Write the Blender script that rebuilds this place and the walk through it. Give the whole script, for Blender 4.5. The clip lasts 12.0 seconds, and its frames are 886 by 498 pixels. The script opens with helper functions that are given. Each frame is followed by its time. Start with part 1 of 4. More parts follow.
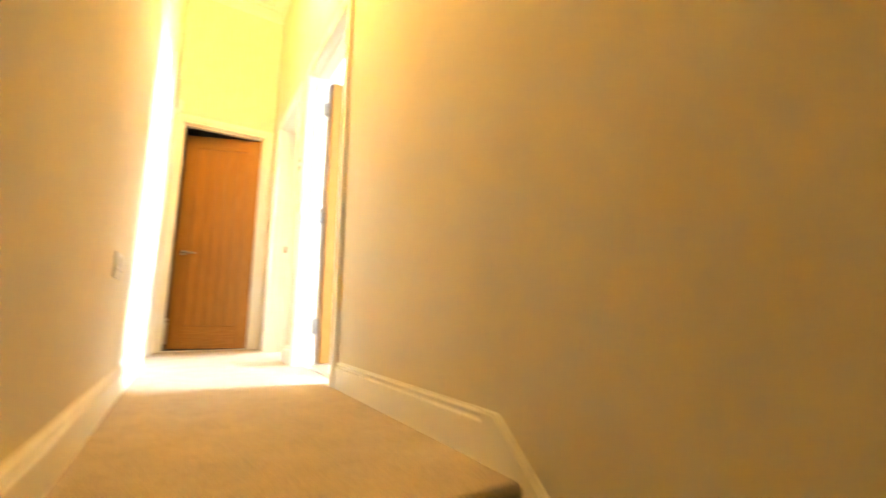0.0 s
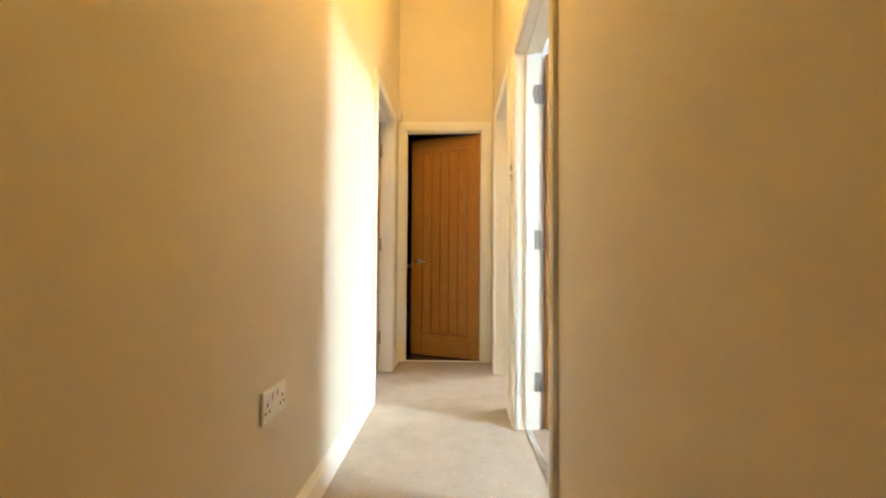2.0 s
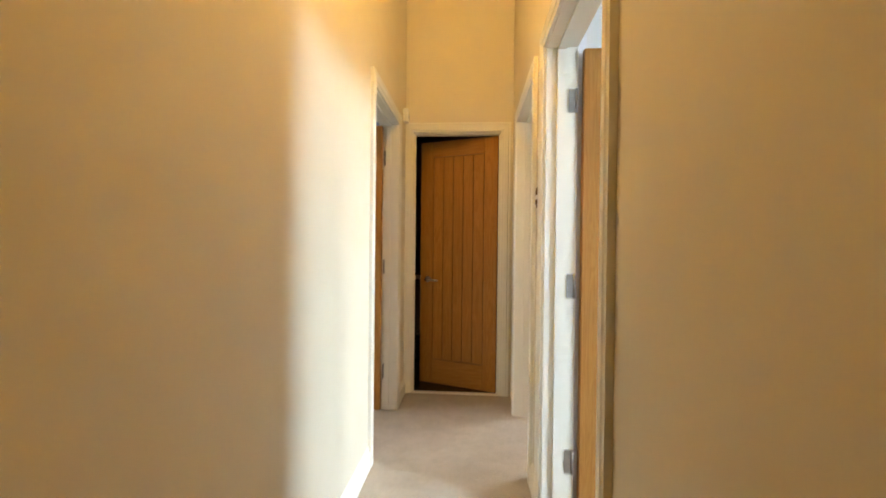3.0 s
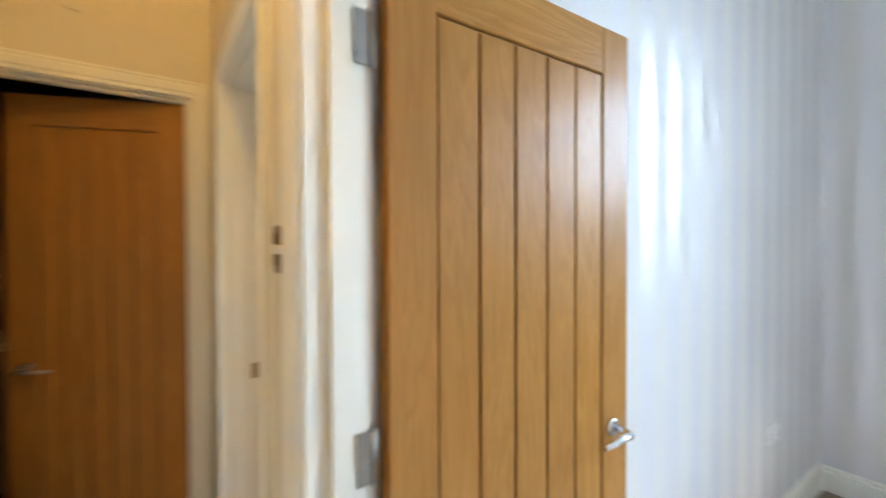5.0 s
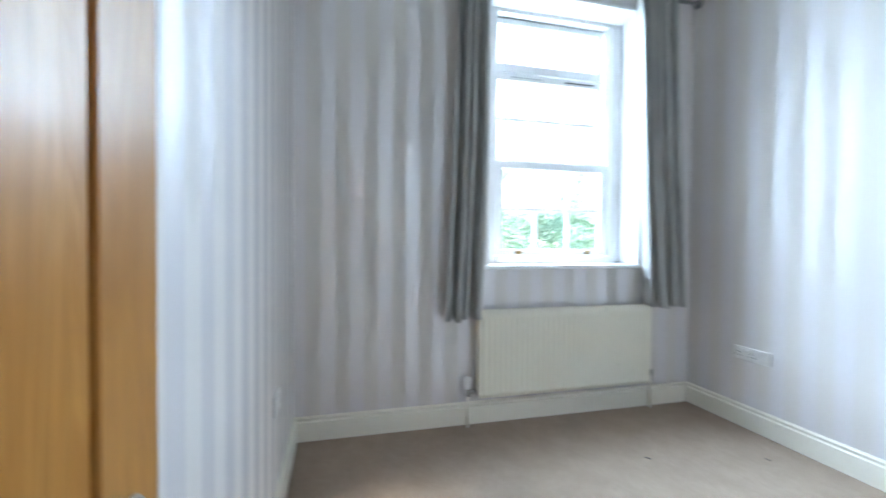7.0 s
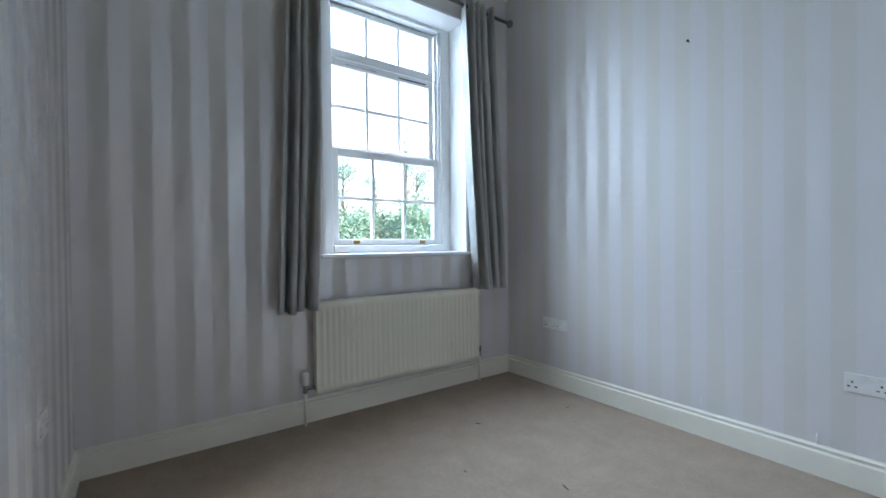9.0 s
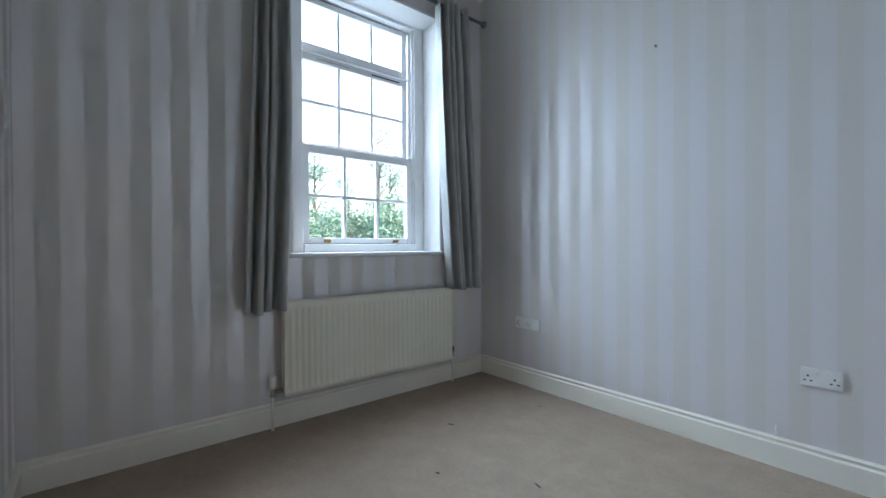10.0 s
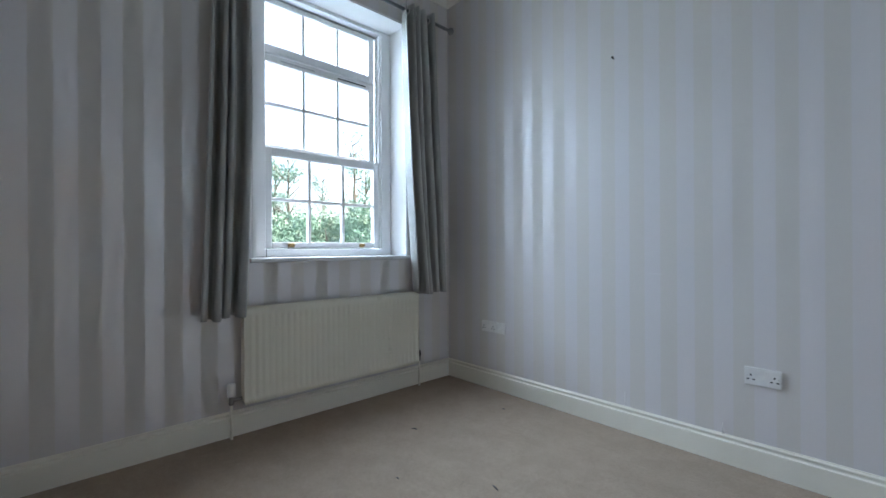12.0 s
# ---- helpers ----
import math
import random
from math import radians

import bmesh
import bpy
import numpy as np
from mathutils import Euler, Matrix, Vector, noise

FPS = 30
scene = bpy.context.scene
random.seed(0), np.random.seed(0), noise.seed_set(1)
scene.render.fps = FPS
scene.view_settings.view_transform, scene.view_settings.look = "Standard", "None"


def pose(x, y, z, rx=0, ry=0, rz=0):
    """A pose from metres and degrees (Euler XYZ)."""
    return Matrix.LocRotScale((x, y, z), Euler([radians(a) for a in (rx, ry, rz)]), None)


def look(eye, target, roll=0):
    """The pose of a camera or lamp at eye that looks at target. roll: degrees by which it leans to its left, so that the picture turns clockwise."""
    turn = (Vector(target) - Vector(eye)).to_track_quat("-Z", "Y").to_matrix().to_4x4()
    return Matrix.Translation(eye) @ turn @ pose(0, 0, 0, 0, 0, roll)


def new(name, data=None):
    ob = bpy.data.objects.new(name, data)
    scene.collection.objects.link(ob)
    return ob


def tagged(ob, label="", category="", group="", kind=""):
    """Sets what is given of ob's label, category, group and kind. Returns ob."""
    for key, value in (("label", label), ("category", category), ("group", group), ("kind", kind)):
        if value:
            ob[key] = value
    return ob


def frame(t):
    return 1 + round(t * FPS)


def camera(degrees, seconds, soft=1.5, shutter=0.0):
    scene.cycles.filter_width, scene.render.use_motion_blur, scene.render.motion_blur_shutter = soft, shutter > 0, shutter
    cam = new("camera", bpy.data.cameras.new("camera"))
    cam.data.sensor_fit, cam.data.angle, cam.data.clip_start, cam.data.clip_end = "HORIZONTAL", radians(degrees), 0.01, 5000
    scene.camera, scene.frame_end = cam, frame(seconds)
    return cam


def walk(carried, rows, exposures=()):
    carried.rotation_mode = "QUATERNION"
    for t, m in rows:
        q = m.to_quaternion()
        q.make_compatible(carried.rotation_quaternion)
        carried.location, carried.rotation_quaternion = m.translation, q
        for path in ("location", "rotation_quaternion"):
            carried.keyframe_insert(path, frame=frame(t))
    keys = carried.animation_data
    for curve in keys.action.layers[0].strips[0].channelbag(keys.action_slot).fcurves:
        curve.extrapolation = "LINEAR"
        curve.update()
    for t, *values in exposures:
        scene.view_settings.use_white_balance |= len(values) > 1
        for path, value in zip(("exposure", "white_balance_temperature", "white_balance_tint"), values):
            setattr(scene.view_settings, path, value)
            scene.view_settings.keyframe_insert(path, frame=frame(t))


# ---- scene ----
cam = camera(93.5, 12.0, shutter=0.8)

PATH = [
    (0, (-0.13, -0.279, 0.337), (0.905, 1.404, 0.645), 0.5),
    (0.5, (-0.051, -0.133, 0.485), (0.659, 1.722, 0.724), 0.3),
    (1, (0.058, -0.035, 0.617), (0.484, 1.909, 0.811), 0.0),
    (1.5, (0.131, 0.122, 0.757), (0.28, 2.112, 0.883), 0.3),
    (2, (0.171, 0.328, 0.88), (0.114, 2.326, 0.938), 0.4),
    (2.5, (0.193, 0.537, 1.016), (0.016, 2.529, 1.009), 0.6),
    (4.5, (0.202, 1.532, 1.427), (0.823, 3.433, 1.416), 0.2),
    (5, (0.3, 1.825, 1.397), (1.42, 3.485, 1.367), -0.2),
    (5.5, (0.394, 2.061, 1.397), (1.986, 3.27, 1.341), 0.4),
    (6.0, (0.809, 2.311, 1.201), (2.744, 2.817, 1.175), 1.1),
    (6.5, (0.933, 2.345, 1.264), (2.93, 2.276, 1.167), 0.3),
    (7.0, (0.918, 2.345, 1.136), (2.855, 1.849, 1.1), 0.4),
    (7.5, (0.933, 2.361, 1.073), (2.758, 1.543, 1.057), -0.2),
    (9.5, (0.914, 2.298, 1.036), (2.504, 1.085, 1.017), -0.4),
    (10.0, (0.936, 2.295, 1.024), (2.483, 1.027, 1.011), -0.3),
    (10.5, (0.933, 2.275, 1.008), (2.457, 0.979, 1.005), -0.2),
    (11.0, (0.935, 2.255, 1.021), (2.433, 0.93, 1.014), -0.3),
    (11.5, (0.929, 2.239, 1.024), (2.409, 0.894, 1.019), -0.3),
    (12.0, (0.873, 2.244, 1.035), (2.348, 0.894, 1.035), -0.3),
]
EXPOSURES = [(0.0, 6.6, 7800, 10), (0.5, 6.3, 7700, 10), (1.0, 5.85, 7600, 10), (1.5, 5.55, 7400, 10), (2.5, 5.1, 7150, 10), (4.5, 4.45, 6800, 10), (5.0, 4.7, 6600, 10), (5.5, 4.75, 6500, 10), (6.5, 4.43, 6500, 10), (7.5, 3.97, 6500, 10), (9.4, 3.08, 6550, 11), (12.0, 2.94, 6700, 12)]
walk(cam, [(t, look(eye, target, roll)) for t, eye, target, roll in PATH], EXPOSURES)

# ---- world and lights ----
world = bpy.data.worlds.new("overcast_sky")
scene.world = world
world.use_nodes = True
wn = world.node_tree
sky = wn.nodes.new("ShaderNodeTexSky")
sky.sky_type = "NISHITA"
sky.sun_disc = False
sky.sun_elevation = radians(42)
sky.sun_rotation = radians(215)
sky.air_density, sky.dust_density = 1.0, 4.0
wn.links.new(sky.outputs[0], wn.nodes["Background"].inputs[0])
wn.nodes["Background"].inputs[1].default_value = 0.15


def lamp(name, kind, m, power, colour, **more):
    data = bpy.data.lights.new(name, kind)
    data.energy, data.color = power, colour
    for key, value in more.items():
        if key == "size":
            data.size = value
        elif key == "size_y":
            data.shape = "RECTANGLE"
            data.size_y = value
        elif key == "radius":
            data.shadow_soft_size = value
        elif key == "spread":
            data.spread = value
        elif key == "angle":
            data.angle = value
    ob = new(name, data)
    ob.matrix_world = m
    return ob


lamp("sun", "SUN", look((0, 0, 20), (-6, 10, 8)), 0.5, (1.0, 0.96, 0.9), angle=radians(12))
# sky light entering through the windows
DAY = (0.585, 0.785, 1.02)
lamp("bedroom_window_daylight", "AREA", look((4.75, 1.05, 2.92), (3.75, 1.05, 1.99)), 98, DAY, size=3.1, size_y=2.3)
lamp("bedroom_low_daylight", "AREA", look((3.745, 0.855, 1.90), (0, 0.855, 1.75)), 0.9, DAY, size=0.85, size_y=1.6)
# these two light the glimpsed rooms through assumed, unseen windows
lamp("far_room_added_daylight", "AREA", look((4.45, 4.6, 2.5), (2.2, 4.3, 0.3)), 17, (0.86, 0.92, 1.0), size=1.9, size_y=1.6)
lamp("blue_room_added_daylight", "AREA", look((-3.34, 3.1, 1.6), (0, 3.1, 1.4)), 0.9, (0.86, 0.93, 1.0), size=0.9, size_y=1.2)
# warm electric lamp of the landing
WARM = (1.0, 0.54, 0.025)
lamp("landing_bulb", "POINT", pose(0.19, 2.05, 2.86), 0.60, WARM, radius=0.045)

# ---- plan ----
XL, XR, XRB = -0.335, 0.500, 0.620      # landing walls; bedroom face of the door wall
YE = 4.000                               # end wall of the landing
XW, YB, YL = 3.385, -0.115, 2.575        # bedroom: window wall, back wall, side wall behind the door
ZC, ZB = 3.420, 3.110                    # ceilings of landing and bedroom
NOSE = 0.420                             # top edge of the stairs
SK, SKB = 0.116, 0.138                   # skirting heights of landing and bedroom


# ---- mesh helpers ----
def box(bm, a, b, bevel=0.0, segments=1):
    lo = [min(p, q) for p, q in zip(a, b)]
    hi = [max(p, q) for p, q in zip(a, b)]
    vs = [bm.verts.new((x, y, z)) for x in (lo[0], hi[0]) for y in (lo[1], hi[1]) for z in (lo[2], hi[2])]
    fs = [bm.faces.new([vs[i] for i in q]) for q in ((0, 1, 3, 2), (4, 6, 7, 5), (0, 4, 5, 1), (2, 3, 7, 6), (0, 2, 6, 4), (1, 5, 7, 3))]
    if bevel:
        edges = list({e for f in fs for e in f.edges})
        bmesh.ops.bevel(bm, geom=edges, offset=bevel, segments=segments, affect="EDGES", profile=0.6)
    return bm


def boxes(*pairs, bevel=0.0, segments=1):
    bm = bmesh.new()
    for a, b in pairs:
        box(bm, a, b, bevel, segments)
    return bm


def tube(bm, points, radius, sides=12, caps=True):
    """A round bar along points; radius is a number or a list of one per point."""
    points = [Vector(p) for p in points]
    radii = radius if isinstance(radius, (list, tuple)) else [radius] * len(points)
    rings, side = [], None
    for i, p in enumerate(points):
        way = (points[min(i + 1, len(points) - 1)] - points[max(i - 1, 0)]).normalized()
        if side is None:
            side = way.orthogonal().normalized()
        side = (side - way * side.dot(way)).normalized()
        up = way.cross(side)
        rings.append([bm.verts.new(p + radii[i] * (math.cos(k * math.tau / sides) * side + math.sin(k * math.tau / sides) * up)) for k in range(sides)])
    for r, s in zip(rings, rings[1:]):
        for k in range(sides):
            bm.faces.new((r[k], r[(k + 1) % sides], s[(k + 1) % sides], s[k])).smooth = True
    if caps:
        bm.faces.new(rings[0][::-1])
        bm.faces.new(rings[-1])
    return bm


def sweep(bm, path, profile, place):
    """A moulding: the profile (offset to the left of the path, height) runs along a flat path with mitred corners; place maps (a, b, height) to the world."""
    path = [Vector(p) for p in path]
    rings = []
    for i, p in enumerate(path):
        before = (p - path[i - 1]).normalized() if i else (path[1] - p).normalized()
        after = (path[i + 1] - p).normalized() if i < len(path) - 1 else before
        n0, n1 = Vector((-before.y, before.x)), Vector((-after.y, after.x))
        mid = (n0 + n1).normalized()
        mid = mid / max(mid.dot(n0), 0.2)
        rings.append([bm.verts.new(place(*(p + mid * off), h)) for off, h in profile])
    count = len(profile)
    for r, s in zip(rings, rings[1:]):
        for k in range(count):
            bm.faces.new((r[k], r[(k + 1) % count], s[(k + 1) % count], s[k]))
    bm.faces.new(rings[0][::-1])
    bm.faces.new(rings[-1])
    return bm


def finish(name, bm, material, smooth=False):
    bmesh.ops.recalc_face_normals(bm, faces=bm.faces)
    mesh = bpy.data.meshes.new(name)
    if smooth:
        for f in bm.faces:
            f.smooth = True
    bm.to_mesh(mesh)
    bm.free()
    mesh.materials.append(material)
    return mesh


def part(name, bm, material, parent, label="", smooth=False):
    ob = new(name, finish(name, bm, material, smooth))
    ob.parent = parent
    if label:
        tagged(ob, label)
    return ob


def thing(name, m, label, category, group="", kind=""):
    ob = new(name)
    ob.matrix_world = m
    ob.empty_display_size = 0.05
    return tagged(ob, label, category, group, kind)


def solid(name, bm, material, label, category, kind="structure", smooth=False, group=""):
    return tagged(new(name, finish(name, bm, material, smooth)), label, category, group, kind)


def sheet(name, verts, faces, material):
    mesh = bpy.data.meshes.new(name)
    mesh.from_pydata([tuple(v) for v in verts], [], [tuple(f) for f in faces])
    mesh.materials.append(material)
    return mesh


# ---- materials ----
class Nodes:
    def __init__(self, name):
        self.m = bpy.data.materials.new(name)
        self.m.use_nodes = True
        self.t = self.m.node_tree
        self.p = self.t.nodes["Principled BSDF"]

    def add(self, kind, **sets):
        node = self.t.nodes.new(kind)
        for key, value in sets.items():
            node.inputs[key].default_value = value
        return node

    def link(self, a, b):
        self.t.links.new(a, b)

    def coords(self, scale=(1, 1, 1), world=False):
        src = self.add("ShaderNodeNewGeometry").outputs["Position"] if world else self.add("ShaderNodeTexCoord").outputs["Object"]
        mapping = self.add("ShaderNodeMapping")
        mapping.inputs["Scale"].default_value = scale
        self.link(src, mapping.inputs["Vector"])
        return mapping.outputs[0]

    def noise(self, vec, scale, detail=4.0, rough=0.55, distortion=0.0):
        node = self.add("ShaderNodeTexNoise", Scale=scale, Detail=detail, Roughness=rough, Distortion=distortion)
        self.link(vec, node.inputs["Vector"])
        return node.outputs["Fac"]

    def ramp(self, fac, stops):
        node = self.add("ShaderNodeValToRGB")
        ramp = node.color_ramp
        while len(ramp.elements) < len(stops):
            ramp.elements.new(0.5)
        for e, (at, c) in zip(ramp.elements, stops):
            e.position = at
            e.color = (*c, 1) if isinstance(c, tuple) else (c, c, c, 1)
        self.link(fac, node.inputs[0])
        return node.outputs[0]

    def mix(self, fac, a, b, mode="MIX"):
        node = self.t.nodes.new("ShaderNodeMix")
        node.data_type, node.blend_type = "RGBA", mode
        for value, socket in ((fac, node.inputs[0]), (a, node.inputs[6]), (b, node.inputs[7])):
            if hasattr(value, "links"):
                self.link(value, socket)
            elif isinstance(value, tuple):
                socket.default_value = (*value, 1)
            else:
                socket.default_value = value
        return node.outputs[2]

    def math(self, op, a, b=0.0):
        node = self.t.nodes.new("ShaderNodeMath")
        node.operation = op
        for value, socket in ((a, node.inputs[0]), (b, node.inputs[1])):
            if hasattr(value, "links"):
                self.link(value, socket)
            else:
                socket.default_value = value
        return node.outputs[0]

    def bump(self, height, strength, distance):
        node = self.add("ShaderNodeBump", Strength=strength, Distance=distance)
        self.link(height, node.inputs["Height"])
        self.link(node.outputs[0], self.p.inputs["Normal"])

    def set(self, colour=None, rough=None, metal=None, spec=None):
        for key, value in (("Base Color", colour), ("Roughness", rough), ("Metallic", metal), ("Specular IOR Level", spec)):
            if value is None:
                continue
            if hasattr(value, "links"):
                self.link(value, self.p.inputs[key])
            else:
                self.p.inputs[key].default_value = (*value, 1) if isinstance(value, tuple) else value
        return self


def paint(name, colour, rough, mottle=0.05, orange=0.0006, world=True):
    """Painted plaster or wood: slow stains, a roller's fine texture."""
    n = Nodes(name)
    vec = n.coords(world=world)
    slow = n.noise(vec, 1.7, 5.0)
    fine = n.noise(vec, 140.0, 3.0)
    dark = tuple(c * (1 - 2 * mottle) for c in colour)
    light = tuple(min(1, c * (1 + mottle)) for c in colour)
    n.set(n.ramp(slow, [(0.3, dark), (0.7, light)]), n.ramp(n.noise(vec, 9.0, 3.0), [(0.3, rough * 0.85), (0.75, min(1, rough * 1.15))]))
    n.bump(fine, 0.35, orange)
    return n.m


def carpet(name, colour, rib, ribbed=0.6):
    """Looped wool carpet with lines of loops along y, worn and flattened in places."""
    n = Nodes(name)
    vec = n.coords(world=True)
    slow = n.noise(vec, 1.3, 6.0, 0.6)
    tuft = n.noise(vec, 260.0, 2.0)
    speck = n.noise(vec, 55.0, 4.0, 0.7)
    base = n.ramp(slow, [(0.3, tuple(c * 0.86 for c in colour)), (0.72, tuple(c * 1.1 for c in colour))])
    base = n.mix(0.7, base, n.ramp(speck, [(0.36, tuple(c * 0.70 for c in colour)), (0.7, tuple(c * 1.2 for c in colour))]))
    patch = n.noise(vec, 7.0, 7.0, 0.72)
    base = n.mix(0.45, base, n.ramp(patch, [(0.36, tuple(c * 0.72 for c in colour)), (0.66, tuple(c * 1.22 for c in colour))]))
    base = n.mix(0.35, base, n.ramp(tuft, [(0.35, tuple(c * 0.5 for c in colour)), (0.65, tuple(c * 1.35 for c in colour))]))
    n.set(base, 0.96, spec=0.12)
    wave = n.add("ShaderNodeTexWave", Scale=rib, Distortion=2.0, Detail=2.0)
    wave.bands_direction = "Y"
    n.link(vec, wave.inputs["Vector"])
    n.bump(n.math("ADD", n.math("MULTIPLY", wave.outputs["Fac"], ribbed), n.math("ADD", tuft, speck)), 0.8, 0.004)
    return n.m


def stripes(name, axis, phase, width, satin, matt):
    """Wallpaper of broad upright stripes, satin and matt by turns."""
    n = Nodes(name)
    vec = n.coords(world=True)
    sep = n.add("ShaderNodeSeparateXYZ")
    n.link(vec, sep.inputs[0])
    wob = n.math("MULTIPLY", n.math("SUBTRACT", n.noise(vec, 3.0, 2.0), 0.5), 0.0015)
    at = n.math("DIVIDE", n.math("SUBTRACT", n.math("ADD", sep.outputs[axis], wob), phase - 40 * 2 * width), 2 * width)
    on = n.math("LESS_THAN", n.math("FRACT", at), 0.5)
    # fine upright brushed lines inside the satin stripes
    line = n.noise(n.coords((220, 220, 2.0), world=True), 1.0, 2.0)
    slow = n.noise(vec, 1.5, 5.0)
    satin_c = n.mix(n.math("MULTIPLY", line, 0.25), satin, tuple(c * 0.9 for c in satin))
    matt_c = n.mix(n.math("MULTIPLY", n.noise(vec, 60.0), 0.3), matt, tuple(c * 0.9 for c in matt))
    colour = n.mix(on, matt_c, satin_c)
    colour = n.mix(n.ramp(slow, [(0.2, 0.06), (0.9, 0.0)]), colour, tuple(c * 0.72 for c in matt))
    rough = n.math("ADD", n.math("MULTIPLY", on, -0.22), n.math("ADD", 0.60, n.math("MULTIPLY", slow, 0.03)))
    n.set(colour, rough, 0.0, spec=0.5)
    # the satin stripes carry a pearly lacquer
    n.link(n.math("MULTIPLY", on, 1.0), n.p.inputs["Coat Weight"])
    n.p.inputs["Coat Roughness"].default_value = 0.26
    n.p.inputs["Coat IOR"].default_value = 2.3
    n.bump(n.noise(vec, 90.0, 3.0), 0.10, 0.0004)
    return n.m


def oak(name, tone=1.0, across=False):
    """Lacquered oak with upright grain, shifted from board to board."""
    n = Nodes(name)
    tex = n.add("ShaderNodeTexCoord").outputs["Object"]
    info = n.add("ShaderNodeObjectInfo").outputs["Random"]
    shift = n.add("ShaderNodeCombineXYZ")
    n.link(n.math("MULTIPLY", info, 7.3), shift.inputs[0])
    n.link(n.math("MULTIPLY", info, 13.1), shift.inputs[2])
    moved = n.add("ShaderNodeVectorMath")
    moved.operation = "ADD"
    n.link(tex, moved.inputs[0])
    n.link(shift.outputs[0], moved.inputs[1])

    def scaled(s):
        m = n.add("ShaderNodeMapping")
        m.inputs["Scale"].default_value = (s[2], s[1], s[0]) if across else s
        n.link(moved.outputs[0], m.inputs["Vector"])
        return m.outputs[0]
    rings = n.noise(scaled((6, 6, 0.55)), 1.6, 4.0, 0.6, 2.2)
    bands = n.math("FRACT", n.math("MULTIPLY", rings, 7.0))
    pores = n.noise(scaled((120, 120, 4)), 1.0, 3.0, 0.7)
    flame = n.ramp(bands, [(0.0, (0.54 * tone, 0.258 * tone, 0.066 * tone)), (0.6, (0.44 * tone, 0.190 * tone, 0.040 * tone)), (1.0, (0.53 * tone, 0.250 * tone, 0.062 * tone))])
    colour = n.mix(n.ramp(pores, [(0.35, 0.26), (0.6, 0.0)]), flame, (0.27 * tone, 0.12 * tone, 0.035 * tone))
    colour = n.mix(n.math("MULTIPLY", info, 0.35), colour, (0.36 * tone, 0.165 * tone, 0.05 * tone))
    n.set(colour, n.ramp(n.noise(tex, 14.0, 4.0), [(0.3, 0.31), (0.7, 0.37)]), spec=0.15)
    n.bump(n.math("ADD", pores, n.math("MULTIPLY", n.noise(tex, 6.0, 2.0), 0.3)), 0.08, 0.0006)
    return n.m


def metal(name, colour, rough):
    n = Nodes(name)
    vec = n.coords()
    n.set(colour, n.ramp(n.noise(vec, 60.0, 4.0), [(0.3, rough * 0.7), (0.7, rough * 1.5)]), 1.0)
    n.bump(n.noise(vec, 300.0), 0.1, 0.0002)
    return n.m


def cloth(name, colour):
    n = Nodes(name)
    vec = n.coords()
    weave = n.add("ShaderNodeTexWave", Scale=420.0, Distortion=1.0)
    n.link(vec, weave.inputs["Vector"])
    slow = n.noise(vec, 5.0, 5.0)
    n.set(n.ramp(slow, [(0.3, tuple(c * 0.88 for c in colour)), (0.7, tuple(c * 1.1 for c in colour))]), 0.46, spec=0.5)
    n.p.inputs["Sheen Weight"].default_value = 0.25
    n.bump(n.math("ADD", weave.outputs["Fac"], n.noise(vec, 180.0)), 0.3, 0.0006)
    return n.m


def plain(name, colour, rough, metallic=0.0):
    n = Nodes(name)
    vec = n.coords()
    n.set(n.ramp(n.noise(vec, 30.0, 4.0), [(0.3, tuple(c * 0.92 for c in colour)), (0.7, tuple(min(1, c * 1.05) for c in colour))]), rough, metallic)
    return n.m


def glow(name, colour, strength):
    n = Nodes(name)
    n.set(colour, 0.4)
    n.p.inputs["Emission Color"].default_value = (*colour, 1)
    n.p.inputs["Emission Strength"].default_value = strength
    return n.m


def pane(name):
    n = Nodes(name)
    clear, gloss, mixed = n.add("ShaderNodeBsdfTransparent"), n.add("ShaderNodeBsdfGlossy"), n.add("ShaderNodeMixShader")
    clear.inputs[0].default_value = (0.96, 0.985, 0.98, 1)
    gloss.inputs["Roughness"].default_value = 0.02
    fres = n.add("ShaderNodeFresnel", IOR=1.45)
    n.link(fres.outputs[0], mixed.inputs[0])
    n.link(clear.outputs[0], mixed.inputs[1])
    n.link(gloss.outputs[0], mixed.inputs[2])
    n.link(mixed.outputs[0], n.t.nodes["Material Output"].inputs[0])
    return n.m


def leaf(name, dark, light):
    n = Nodes(name)
    isl = n.add("ShaderNodeNewGeometry").outputs["Random Per Island"]
    big = n.noise(n.coords(world=True), 0.9, 3.0)
    colour = n.mix(n.math("ADD", n.math("MULTIPLY", isl, 0.6), n.math("MULTIPLY", big, 0.5)), dark, light)
    n.set(colour, 0.55)
    n.p.inputs["Transmission Weight"].default_value = 0.0
    n.p.inputs["Subsurface Weight"].default_value = 0.0
    return n.m


CREAM = paint("cream_wall_paint", (0.69, 0.615, 0.475), 0.75, 0.02, 0.0012)
CEIL = paint("white_ceiling_paint", (0.80, 0.78, 0.72), 0.85, 0.03)
GLOSS = paint("white_gloss_trim", (0.80, 0.765, 0.67), 0.38, 0.02, 0.0001)
WINWHITE = paint("white_window_paint", (0.78, 0.78, 0.78), 0.38, 0.02, 0.0001)
BLUE = paint("blue_wall_paint", (0.16, 0.27, 0.45), 0.7)
WHITEWALL = paint("white_wall_paint", (0.80, 0.79, 0.76), 0.7)
# near-black base colour: the unlit room's shade is put into its surfaces
UNLIT_SHADE = paint("unlit_room_shade", (0.10, 0.09, 0.085), 0.6)
CARPET = carpet("beige_loop_carpet", (0.395, 0.305, 0.235), 38.0, 0.0)
